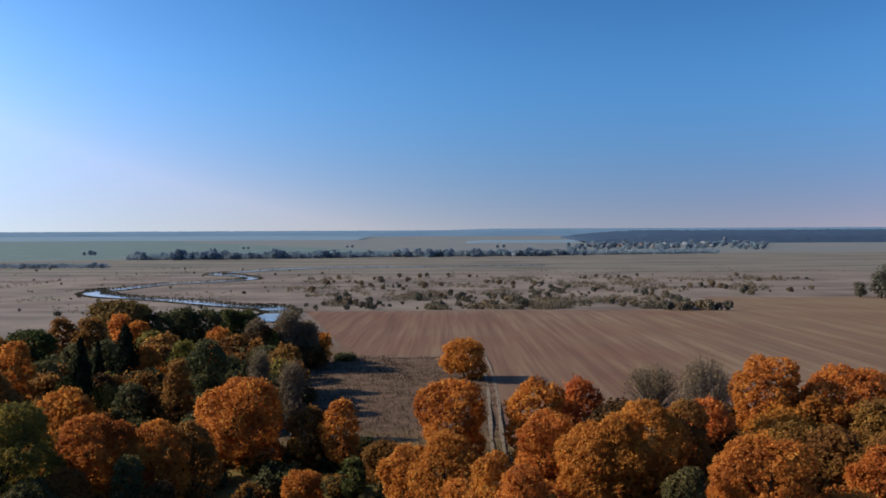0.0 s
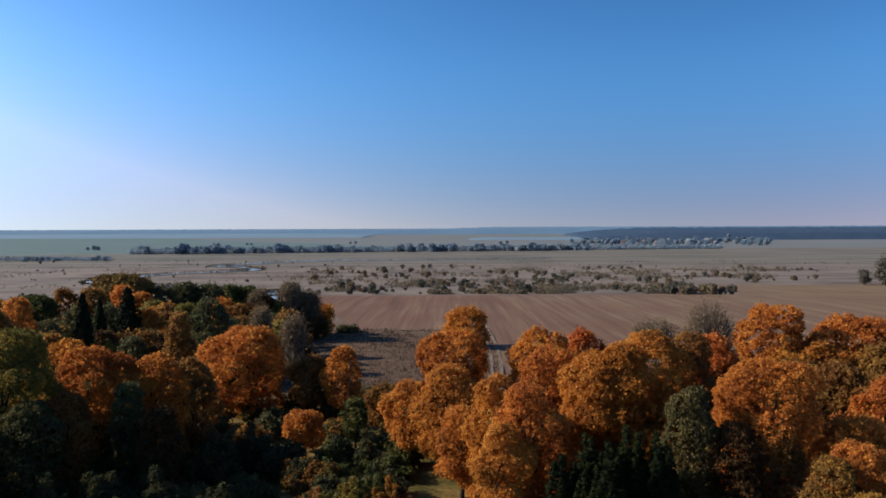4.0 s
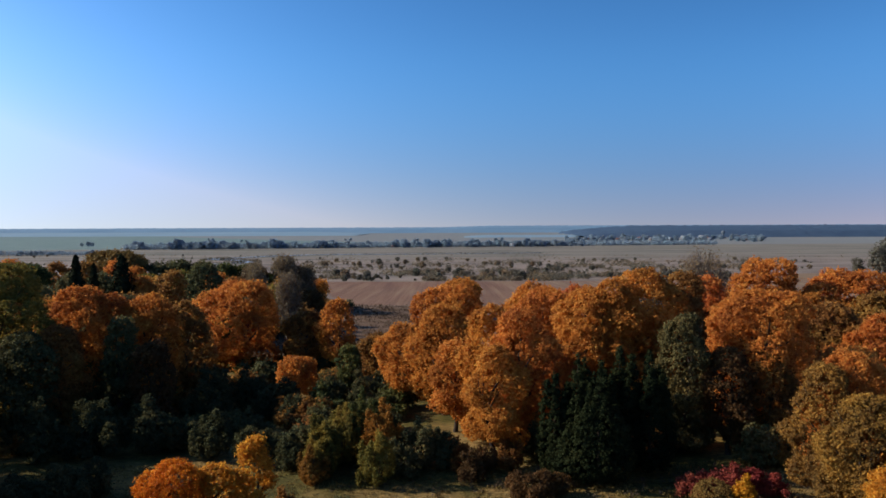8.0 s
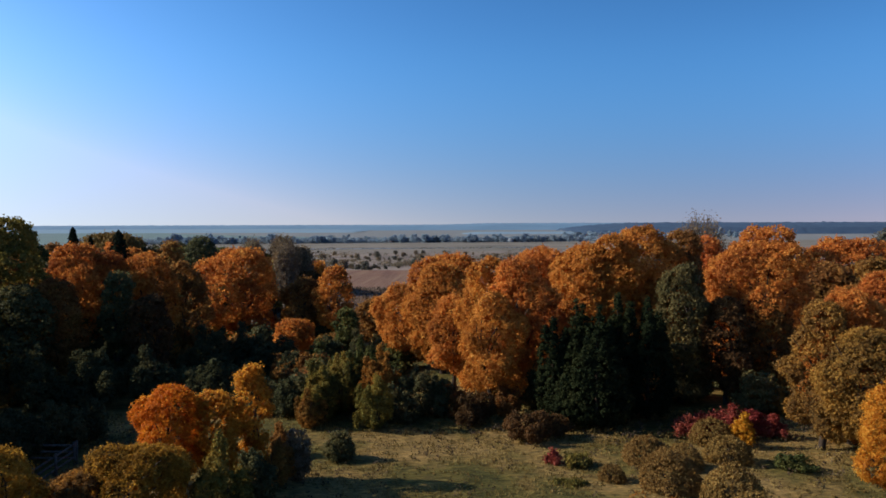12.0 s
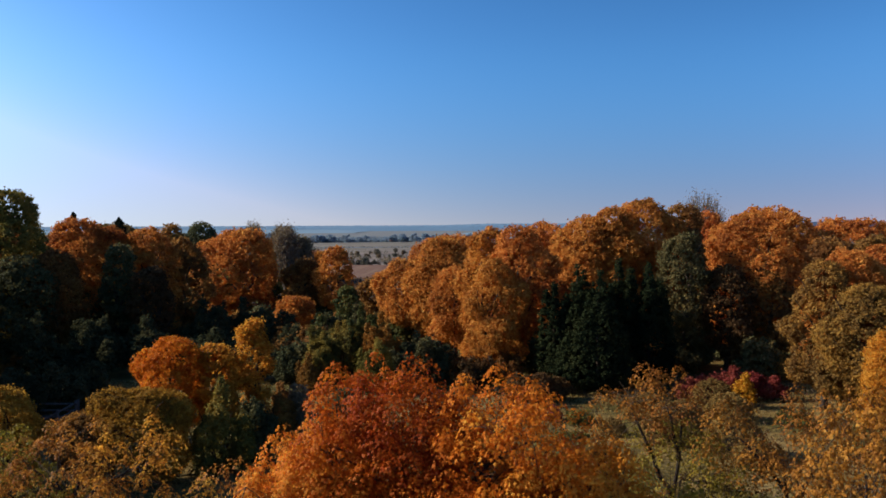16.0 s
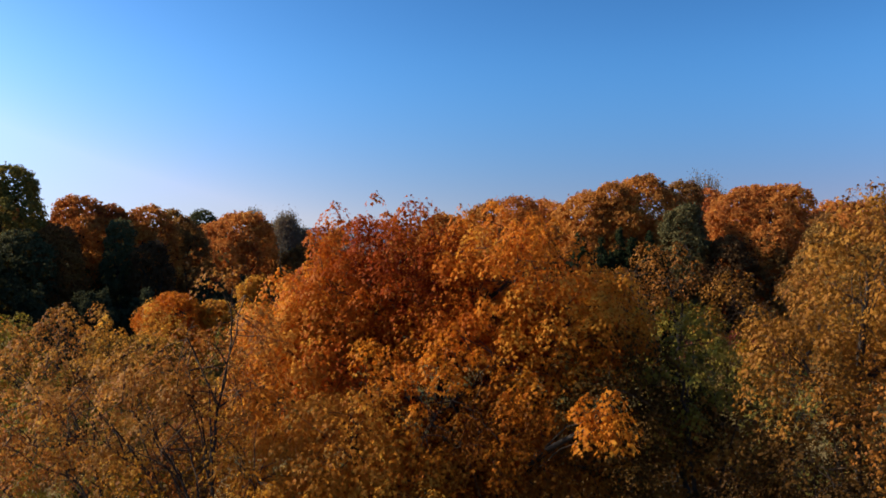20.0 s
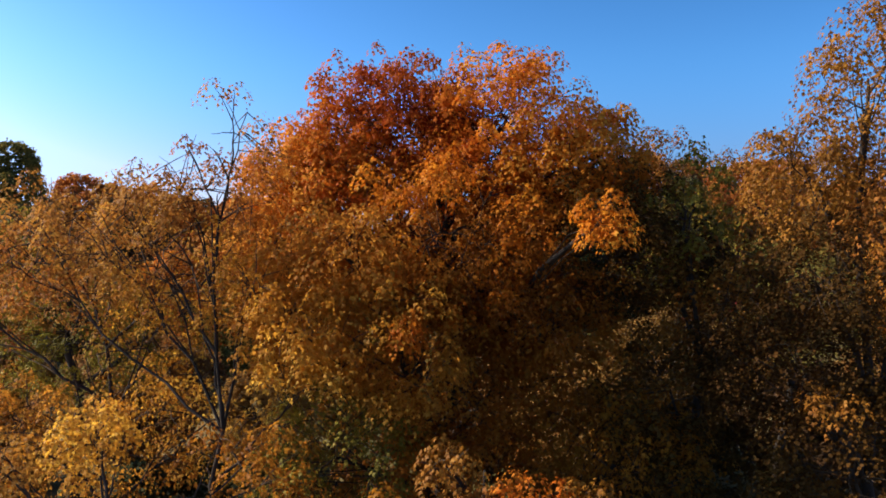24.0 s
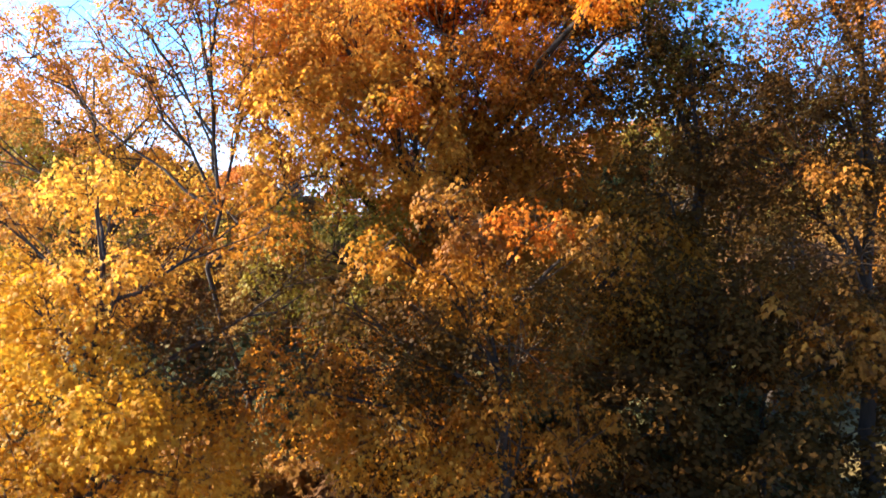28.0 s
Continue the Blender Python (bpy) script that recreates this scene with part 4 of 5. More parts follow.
bush(17.9, 49.4, 8.3, 6.8, 1.25, WILLOW, 150, "rounded golden olive shrub on the clearing", round=1)
bush(15.3, 41.5, 8.9, 6.8, 1.35, WILLOW, 151, "tall rounded golden brown shrub on the clearing", round=1)
bush(15.7, 39.6, 8.1, 6.8, 0.95, WILLOW, 152, "small rounded golden brown shrub on the clearing", round=1)
bush(9.9, 45.7, 7.6, 6.8, 0.7, WILLOW, 191, "low rounded golden brown shrub in the grass", round=1)
bush(7.0, 49.0, 7.6, 6.8, 0.52, CRIMSON, 153, "small crimson shrub in the grass")
bush(8.4, 48.5, 7.7, 6.8, 0.96, OLIVE, 154, "low olive shrub in the grass")
bush(7.4, 45.0, 6.9, 6.8, 0.95, OLIVE, 155, "low olive shrub in the grass")
bush(21.2, 48.0, 7.6, 6.8, 1.36, GREEN, 156, "low green shrub in the grass")
# filler shrubs added where only black shade lies
bush(-26.9, 50.0, 10.7, 8.3, 2.47, SHADE_GREEN, 158, "dark green filler shrub standing for deep shade")
bush(-25.7, 53.0, 10.0, 7.7, 2.06, SHADE_GREEN, 159, "dark green filler shrub standing for deep shade")
bush(-24.6, 56.0, 9.3, 7.1, 1.78, SHADE_GREEN, 160, "dark green filler shrub standing for deep shade")
bush(-9.6, 41.0, 10.1, 6.8, 1.33, DARK, 161, "dense green shrub beside the golden trees")
bush(-9.2, 45.0, 9.5, 7.9, 1.08, BROWN, 162, "low dry brush in the rough grass")
bush(-10.1, 51.0, 8.9, 6.8, 1.01, BROWN, 169, "low dry brush in the rough grass")
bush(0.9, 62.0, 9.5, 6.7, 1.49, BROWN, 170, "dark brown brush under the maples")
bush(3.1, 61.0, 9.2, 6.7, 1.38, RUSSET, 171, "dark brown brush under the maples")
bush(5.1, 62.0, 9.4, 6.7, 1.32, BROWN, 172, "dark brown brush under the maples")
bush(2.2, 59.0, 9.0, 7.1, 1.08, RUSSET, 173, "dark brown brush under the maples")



def understory():
    """The mixed wood between and below the tall trees."""
    rng = np.random.default_rng(41)
    mats = (DARK, DARK, BROWN, BROWN, OLIVE)
    names = ("dark green undergrowth tree in the wood", "dark leafy undergrowth tree in the wood", "brown undergrowth tree in the wood", "rust brown undergrowth tree in the wood", "olive undergrowth tree in the wood")
    k = 0
    while k < 110:                               # left wood
        y = rng.uniform(74, 188)
        x = rng.uniform(-0.9, -0.19) * y
        if x > -13 - 0.09 * y or (y < 112 and x > -0.34 * y):
            continue
        i = int(rng.integers(0, 5))
        g = float(ground_z(y))
        tree(x, y, g + (rng.uniform(6, 10) if y > 125 else rng.uniform(4, 7)), g + 1.0, rng.uniform(2.6, 4.2), mats[i], 1700 + k, names[i], fine=0.62)
        k += 1
    warm = ((GOLD, "dull golden tree inside the wood"), (RUSSET, "dark brown tree inside the wood"), (BROWN, "brown tree inside the wood"), (ORANGE, "orange maple inside the wood"))
    k = 0
    while k < 34:                               # right wood
        y = rng.uniform(72, 118)
        x = rng.uniform(0.12, 0.66) * y
        if x < 15 and y > 96:
            continue
        i = int(rng.integers(0, 4))
        g = float(ground_z(y))
        tree(x, y, g + rng.uniform(7.5, 11.5), g + 1.0, rng.uniform(3.0, 4.6), warm[i][0], 800 + k, warm[i][1], fine=0.62)
        k += 1
    for k in range(26):                         # under the row at the clearing's far edge
        y = rng.uniform(62, 72)
        x = rng.uniform(-38, 36)
        if 0 < x < 5:
            continue
        i = int(rng.integers(0, 3))
        g = float(ground_z(y))
        bush(x, y, g + rng.uniform(2.0, 4.2), g, rng.uniform(1.6, 2.8), (DARK, BROWN, DARK)[i], 850 + k, "dark undergrowth shrub below the trees", fine=0.7)
    k = 0
    while k < 46:                               # brush that closes the gaps between the maples left of the track
        y = rng.uniform(73, 112)
        x = rng.uniform(-0.36, -0.02) * y
        if noise.noise(Vector((x / 9, y / 9, 3))) < -0.25:
            continue
        g = float(ground_z(y))
        bush(x, y, g + rng.uniform(1.8, 3.6), g, rng.uniform(1.8, 3.0), (DARK, GREEN, BROWN, DARK)[k % 4], 960 + k, "dense dark brush between the maples", fine=0.7)
        k += 1
    for k in range(16):                         # below the close trees
        y = rng.uniform(11, 24)
        x = rng.uniform(-0.6, 0.62) * y
        g = float(ground_z(y))
        bush(x, y, g + rng.uniform(1.8, 3.2), g, rng.uniform(1.3, 2.0), (DARK, BROWN, DARK)[k % 3], 880 + k, "leafy undergrowth shrub below the close trees")

    for k, (x, y) in enumerate(((-2.3, 9.4), (-1.0, 9.8), (-3.6, 9.6), (-4.8, 10.2), (0.4, 10.0), (2.0, 10.6), (-2.8, 11.2))):
        bush(x, y, 6.5 + 2.0 + 0.25 * (k % 3), 6.5, 1.2, (BROWN, RUSSET, BROWN)[k % 3], 900 + k, "leafy undergrowth shrub below the close trees")
    # backing trees added so that gaps between the maples stay dark
    for k, (x, y) in enumerate(((-3.5, 19), (0.5, 20), (3.0, 18.5), (5.5, 20.5), (8.5, 19), (11.5, 20), (-8, 21), (1.8, 24), (6.8, 24), (-13, 22))):
        tree(x, y, 10.6 + 0.3 * (k % 4), 7.0, 1.9, (BROWN, RUSSET, BROWN)[k % 3], 940 + k, "dull brown tree added to darken gaps between the close maples")
    # unseen trees added on the left to cast shade over the clearing
    for k, (x, y, h) in enumerate(((-37, 47, 12), (-40, 55, 14), (-46, 61, 15), (-34, 40, 11), (-47, 50, 15), (-52, 57, 16), (-29, 33, 8))):
        tree(x, y, 6.5 + h, 7.5, 5.0, (DARK, BROWN)[k % 2], 920 + k, "tall dark tree added out of view to shade the clearing", fine=0.6)


understory()


# ---- close maples ----
def hanging_leaves(name, pos, nrm, tip, size, rng, shape):
    """Leaves as one mesh: each at pos, facing nrm, its tip pointing about along tip."""
    n = len(pos)
    nrm = nrm / (np.linalg.norm(nrm, axis=1)[:, None] + 1e-9)
    ref = tip + rng.normal(0, 0.45, (n, 3))
    v = ref - (ref * nrm).sum(1)[:, None] * nrm
    v /= np.linalg.norm(v, axis=1)[:, None] + 1e-9
    u = np.cross(v, nrm)
    s = (size * rng.uniform(0.6, 1.3, n))[:, None, None]
    tv, tf = shape
    verts = pos[:, None] + s * (u[:, None] * tv[None, :, :1] + v[:, None] * tv[None, :, 1:2] + nrm[:, None] * tv[None, :, 2:])
    return quick_mesh(name, verts.reshape(-1, 3), (tf[None] + (np.arange(n) * len(tv))[:, None, None]).reshape(-1, tf.shape[1]))


def near_tree(x, y, lobes, seed, label, trunk_r=0.16, leaf=0.09, sprays=4.2, bareness=0.0, shape=LOBED):
    """A close tree: trunk, limbs to each lobe of the crown, twigs to each spray, and drooping sprays of leaves by lobe.
    lobes: (px, py, pz, rx, rz, material, share of sprays) in world metres."""
    rng = np.random.default_rng(seed)
    gz = float(ground_z(y))
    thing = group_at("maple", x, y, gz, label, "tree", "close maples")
    top = max(q[2] for q in lobes) - gz
    cx = float(np.mean([q[0] for q in lobes])) - x
    p = bent((0, 0, -0.15), (cx * 0.5, 0, top * 0.95), rng, 0.0, 10)
    rad = np.linspace(1, 0.16, 10) * trunk_r
    rad[0] *= 1.4
    part("trunk", quick_mesh("trunk", *tube(p, rad, 10)), BARK, thing, smooth=True)
    twigs = []
    for q in lobes:
        c = np.array([q[0] - x, q[1] - y, q[2] - gz])
        rx, rz, mat = q[3], q[4], q[5]
        thick = q[6] if len(q) > 6 else 1.0
        base = p[int(np.clip(c[2] / top * 8.5 - 0.35 * math.hypot(c[0], c[1]), 2, 8))]
        limb = bent(base, c, rng, 0.05, 8)
        bough = part("limb", quick_mesh("limb", *tube(limb, np.linspace(0.42, 0.12, 8) * trunk_r, 6)), BARK, thing, smooth=True)
        area = 4 * math.pi * rx * (rx + rz) / 2
        k = int(area * sprays) + 6
        up, turn = 1 - 2 * (np.arange(k) + 0.5) / k, np.arange(k) * 2.39996      # sprays spread evenly over the lobe
        d = np.column_stack([np.sqrt(1 - up ** 2) * np.cos(turn), np.sqrt(1 - up ** 2) * np.sin(turn), up]) + rng.normal(0, 0.2, (k, 3))
        d /= np.linalg.norm(d, axis=1)[:, None]
        ends = c + d * np.array([rx, rx, rz]) * (rng.uniform(0.35, 1.0, k) ** 0.6)[:, None]
        forks = []
        for j in rng.choice(k, max(3, k // 9), replace=False):                   # branchlets from the limb, twigs from the branchlets
            path = bent(limb[rng.integers(2, 8)], c + (ends[j] - c) * 0.75, rng, 0.06, 6)
            twigs.append(tube(path, np.linspace(0.014, 0.006, 6), 4))
            forks.append(path[2:])
        forks = np.concatenate(forks)
        for j in range(0, k, 2):
            near = np.argsort(((forks - ends[j]) ** 2).sum(1))[rng.integers(0, 4)]
            twigs.append(tube(bent(forks[near], ends[j], rng, 0.1, 5), np.linspace(0.009, 0.003, 5), 3))
        leafy = ends[rng.uniform(size=k) < (1 - bareness) * thick]
        if not len(leafy):
            leafy = ends[:2]
        m = len(leafy)
        size = np.minimum(rng.uniform(0.15, 0.36, m), 0.2 + 0.14 * rx)
        i = np.repeat(np.arange(m), (size * rng.uniform(230, 350, m)).astype(int))
        n = len(i)
        turn, out = rng.uniform(0, 6.283, n), np.sqrt(rng.uniform(0.02, 1.15, n))
        side = np.column_stack([np.cos(turn), np.sin(turn), np.zeros(n)])
        pos = leafy[i] + side * (out * size[i])[:, None]                          # an umbrella of leaves, drooping at the rim
        pos[:, 2] += size[i] * (0.4 - 1.1 * out ** 2) + rng.normal(0, 0.13, n) * size[i]
        nrm = side * (0.35 + 0.75 * out)[:, None] + [0, 0, 0.75] + rng.normal(0, 0.28, (n, 3))
        # leaves coloured for shade get the simpler outline
        part("foliage", hanging_leaves("foliage", pos, nrm, side + [0, 0, -0.9], leaf * 0.82, rng, DIAMOND if mat is SHADE_BROWN else shape), mat, bough)
    tagged(part("branchwork", quick_mesh("branchwork", *joined(twigs)), TWIG, thing), "fine crooked twigs", kind="stuff")


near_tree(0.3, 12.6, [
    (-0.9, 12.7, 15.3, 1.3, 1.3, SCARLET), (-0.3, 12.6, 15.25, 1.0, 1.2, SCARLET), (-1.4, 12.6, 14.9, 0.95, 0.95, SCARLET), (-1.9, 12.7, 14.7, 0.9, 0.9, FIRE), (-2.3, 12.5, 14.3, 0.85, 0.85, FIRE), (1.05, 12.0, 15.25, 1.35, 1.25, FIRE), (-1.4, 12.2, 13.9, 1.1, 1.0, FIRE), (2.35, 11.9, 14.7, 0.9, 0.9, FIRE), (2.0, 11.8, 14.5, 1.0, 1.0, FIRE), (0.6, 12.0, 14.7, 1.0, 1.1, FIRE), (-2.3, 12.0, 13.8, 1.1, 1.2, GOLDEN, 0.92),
    (0.2, 11.4, 13.6, 1.7, 1.4, FIRE, 0.6), (2.4, 11.2, 13.6, 1.1, 1.2, SHADE_BROWN, 0.87), (-1.6, 11.0, 12.6, 1.4, 1.4, GOLDEN, 0.92),
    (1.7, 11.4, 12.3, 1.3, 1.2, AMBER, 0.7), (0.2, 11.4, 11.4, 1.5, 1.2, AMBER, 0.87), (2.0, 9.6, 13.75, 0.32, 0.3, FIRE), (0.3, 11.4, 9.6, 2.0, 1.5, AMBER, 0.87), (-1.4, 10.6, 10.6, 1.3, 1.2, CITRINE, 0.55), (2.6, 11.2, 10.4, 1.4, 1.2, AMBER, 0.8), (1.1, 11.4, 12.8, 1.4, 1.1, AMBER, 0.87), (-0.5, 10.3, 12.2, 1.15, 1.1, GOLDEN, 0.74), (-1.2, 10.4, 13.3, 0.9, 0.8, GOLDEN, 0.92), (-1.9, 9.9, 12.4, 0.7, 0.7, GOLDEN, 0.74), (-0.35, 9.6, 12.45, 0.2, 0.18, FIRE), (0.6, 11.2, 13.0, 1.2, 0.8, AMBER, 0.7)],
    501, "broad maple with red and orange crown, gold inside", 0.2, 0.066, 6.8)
near_tree(0.9, 8.6, [(0.05, 8.1, 11.25, 0.4, 0.2, COPPER, 0.56), (0.95, 7.8, 11.0, 0.45, 0.15, FIRE, 0.5), (-0.45, 8.0, 10.75, 0.35, 0.2, AMBER, 0.56), (0.45, 7.9, 10.85, 0.35, 0.15, COPPER, 0.56), (0.1, 7.9, 10.5, 0.35, 0.2, AMBER, 0.48), (1.5, 7.8, 10.9, 0.3, 0.2, COPPER, 0.64), (0.5, 8.2, 10.3, 0.7, 0.4, AMBER, 0.34), (-0.95, 7.9, 10.2, 0.3, 0.25, SHADE_BROWN, 0.4), (-0.25, 7.9, 10.15, 0.35, 0.25, SHADE_BROWN, 0.4), (-1.3, 7.9, 9.3, 0.35, 0.3, GOLDEN, 0.4), (0.8, 8.7, 9.8, 1.1, 0.8, SHADE_BROWN, 0.7), (-0.5, 8.8, 9.6, 1.0, 0.8, SHADE_BROWN, 0.7), (-0.4, 8.7, 8.8, 1.2, 0.8, AMBER, 0.6), (0.9, 8.4, 8.6, 1.1, 0.8, AMBER, 0.6)],
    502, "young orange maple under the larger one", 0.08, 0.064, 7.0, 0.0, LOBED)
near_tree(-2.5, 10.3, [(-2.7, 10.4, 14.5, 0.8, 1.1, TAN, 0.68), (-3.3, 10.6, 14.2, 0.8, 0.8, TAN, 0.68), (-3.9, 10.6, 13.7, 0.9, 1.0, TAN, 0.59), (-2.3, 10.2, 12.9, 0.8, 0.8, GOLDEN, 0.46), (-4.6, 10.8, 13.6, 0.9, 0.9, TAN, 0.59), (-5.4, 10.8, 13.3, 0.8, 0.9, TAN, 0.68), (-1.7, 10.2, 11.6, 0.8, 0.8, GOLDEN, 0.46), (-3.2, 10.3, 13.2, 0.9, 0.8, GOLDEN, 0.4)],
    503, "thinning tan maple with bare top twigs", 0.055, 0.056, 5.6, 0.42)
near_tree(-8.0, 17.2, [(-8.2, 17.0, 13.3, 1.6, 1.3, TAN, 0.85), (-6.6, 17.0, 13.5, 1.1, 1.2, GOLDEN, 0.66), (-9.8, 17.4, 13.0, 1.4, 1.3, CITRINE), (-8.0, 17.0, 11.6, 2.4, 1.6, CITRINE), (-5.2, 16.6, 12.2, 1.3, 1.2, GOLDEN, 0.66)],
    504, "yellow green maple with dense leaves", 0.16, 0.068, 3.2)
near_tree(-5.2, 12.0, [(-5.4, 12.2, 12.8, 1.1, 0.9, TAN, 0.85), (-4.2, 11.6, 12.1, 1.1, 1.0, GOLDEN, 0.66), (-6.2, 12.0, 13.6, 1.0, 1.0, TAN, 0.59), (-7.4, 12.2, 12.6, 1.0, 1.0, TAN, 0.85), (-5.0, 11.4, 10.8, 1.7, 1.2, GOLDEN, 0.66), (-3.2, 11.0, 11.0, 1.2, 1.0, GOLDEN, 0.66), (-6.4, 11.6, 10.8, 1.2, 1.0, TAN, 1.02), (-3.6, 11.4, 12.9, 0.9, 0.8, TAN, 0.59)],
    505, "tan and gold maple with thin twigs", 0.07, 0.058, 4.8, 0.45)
near_tree(-3.6, 8.0, [(-3.2, 8.0, 10.3, 0.7, 0.6, GOLDEN, 0.69), (-4.3, 8.2, 10.2, 0.8, 0.7, YELLOW, 0.81), (-2.5, 8.1, 9.7, 0.7, 0.7, SHADE_BROWN, 0.5), (-3.8, 7.8, 9.3, 1.0, 0.8, YELLOW, 1), (-5.0, 8.6, 9.6, 0.8, 0.8, YELLOW, 1), (-1.6, 8.4, 9.3, 0.8, 0.8, AMBER, 0.6), (-2.6, 7.8, 8.7, 0.9, 0.7, YELLOW, 1), (-4.2, 7.3, 8.6, 0.8, 0.7, YELLOW, 1), (-3.0, 7.3, 9.2, 0.6, 0.5, YELLOW, 1), (-4.9, 8.6, 11.1, 0.5, 0.45, TAN, 0.68), (-2.2, 8.8, 11.0, 0.7, 0.6, AMBER, 0.35), (-1.5, 8.8, 10.2, 0.6, 0.6, SHADE_BROWN, 0.37), (-3.7, 8.6, 11.4, 0.5, 0.4, GOLDEN, 0.69)],
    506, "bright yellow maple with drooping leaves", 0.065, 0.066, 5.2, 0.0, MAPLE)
near_tree(5.2, 16.6, [(5.0, 16.4, 13.4, 1.4, 1.2, CITRINE), (6.0, 16.6, 12.4, 1.4, 1.2, SHADE_BROWN), (4.0, 16.6, 14.8, 0.9, 1.0, COPPER, 0.45), (4.7, 16.4, 14.9, 0.7, 0.8, COPPER, 0.45), (5.0, 16.0, 11.2, 1.9, 1.4, SHADE_BROWN)],
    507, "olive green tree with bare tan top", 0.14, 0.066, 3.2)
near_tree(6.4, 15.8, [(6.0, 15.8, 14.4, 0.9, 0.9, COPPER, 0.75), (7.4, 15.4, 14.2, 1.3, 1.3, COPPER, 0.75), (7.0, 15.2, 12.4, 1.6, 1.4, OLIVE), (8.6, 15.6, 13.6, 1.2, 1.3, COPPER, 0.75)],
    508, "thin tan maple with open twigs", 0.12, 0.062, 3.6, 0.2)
near_tree(5.6, 10.0, [(5.4, 10.0, 15.5, 0.8, 1.1, COPPER), (4.6, 10.0, 14.4, 0.75, 0.7, COPPER), (6.0, 9.8, 13.9, 1.1, 1.0, COPPER, 0.7), (4.9, 10.0, 13.0, 1.0, 0.9, SHADE_BROWN), (5.6, 9.8, 12.2, 1.1, 0.9, SHADE_BROWN, 0.9), (4.2, 10.2, 12.0, 1.0, 0.9, SHADE_BROWN), (6.6, 9.8, 15.4, 0.9, 1.1, COPPER), (5.0, 9.7, 10.8, 1.2, 1.0, SHADE_BROWN), (5.6, 9.3, 13.0, 0.3, 0.3, COPPER, 0.8), (4.6, 9.2, 11.6, 0.3, 0.2, COPPER, 0.8)],
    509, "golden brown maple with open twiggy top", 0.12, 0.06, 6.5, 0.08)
near_tree(3.6, 11.4, [(3.6, 11.6, 13.9, 0.9, 0.9, CITRINE, 0.7), (4.2, 11.6, 12.6, 1.1, 1.0, COPPER), (3.2, 11.0, 11.4, 1.2, 1.0, SHADE_BROWN), (3.4, 10.6, 9.8, 1.4, 1.1, SHADE_BROWN), (3.4, 12.0, 13.2, 1.0, 0.8, SHADE_BROWN)],
    510, "green brown tree, inner leaves coloured for shade", 0.12, 0.08, 3.6)
# filler thicket: mostly near-black leaves in place of deep shade
near_tree(4.4, 10.4, [(3.6, 10.2, 9.4, 1.1, 0.9, SHADE_BROWN), (4.8, 10.2, 9.6, 1.1, 0.9, COPPER), (2.6, 9.8, 8.7, 1.0, 0.8, SHADE_BROWN), (4.0, 9.6, 8.0, 1.4, 0.8, SHADE_BROWN), (5.6, 9.8, 8.4, 1.1, 1.0, SHADE_BROWN), (2.2, 9.4, 7.8, 1.1, 0.7, SHADE_BROWN), (6.4, 10.2, 9.4, 1.0, 1.0, COPPER)],
    511, "low filler thicket, its dark leaves standing for deep shade", 0.07, 0.095, 3.4)


# ---- meadow shrubs, tree lines and village, far off ----
def far_plant(name, h, r, n, leaf, mat, seed, label, category, group):
    """A small plant seen from afar, built once: stem and crown."""
    rng = np.random.default_rng(seed)
    thing = group_at(name, 0, 0, 0, label, category, group)
    part("trunk", quick_mesh("trunk", *tube([(0, 0, -0.2), (0, 0, h * 0.4), (0, 0, h * 0.8)], [0.04 * h, 0.03 * h, 0.01 * h], 5)), BARK, thing)
    part("crown", leafy_crown("crown", rng, crown_lobes(rng, h, h * 0.08, r, 0)[:7], 0.36 * r, leaf, 0.25), mat, thing)
    return thing


def scatter(kinds, places):
    """The first copy of each kind is the built one; the others share its meshes."""
    used = set()
    for i, (x, y, s) in enumerate(places):
        k = kinds[i % len(kinds)]
        m = pose(x, y, float(ground_z(y)), 0, 0, (i * 137) % 360)
        if k.name not in used:
            used.add(k.name)
            k.matrix_basis = m
            k.scale = (s, s, s)
        else:
            c = copy_thing(k, m)
            c.scale = (s, s, s * (0.8 + 0.05 * (i % 8)))


# scrub tones lifted likewise, haze taken into the colour
SCRUB = leaves("scrub_green", [(0.072, 0.070, 0.052), (0.092, 0.084, 0.062), (0.118, 0.098, 0.070), (0.14, 0.112, 0.076)], 0.3, 0.02)


def thicket(name, mat, label, seed, count, place, high, leaves_each, leaf):
    """Low scrub that nobody could count: many small clumps of leaves, joined."""
    rng = np.random.default_rng(seed)
    spots = []
    while len(spots) < count:
        q = place(rng)
        if q is not None:
            spots.append((*q, rng.uniform(0.35, 1.0) ** 1.5 * high))
    c = np.repeat(np.array(spots), leaves_each, axis=0)
    n = len(c)
    o = rng.normal(0, 1, (n, 3))
    pos = np.column_stack([c[:, 0] + o[:, 0] * 0.42 * c[:, 2], c[:, 1] + o[:, 1] * 0.42 * c[:, 2], ground_z(c[:, 1]) + c[:, 2] * np.clip(0.45 + 0.25 * o[:, 2], 0.05, 1.1)])
    ob = new(name, leaf_mesh(name, pos, o * [1, 1, 0.5] + [0, 0, 0.4], leaf, rng))
    ob.data.materials.append(mat)
    tagged(ob, label, "scrub", kind="stuff")


def scrub_band(rng):
    y = 372 + 300 * rng.uniform() ** 1.5
    x = rng.uniform(-0.2, 0.46) * y
    fade = abs(x / y - 0.12) * 1.6 - 0.22
    edge = 372 + 4 * math.sin(x / 9) + (100 if x > 126 else 0)
    if noise.noise(Vector((x / 38, y / 50, 2))) + 0.6 * noise.noise(Vector((x / 11, y / 18, 7))) < 0.1 + max(0, fade) or y < edge:
        return None
    return x, y


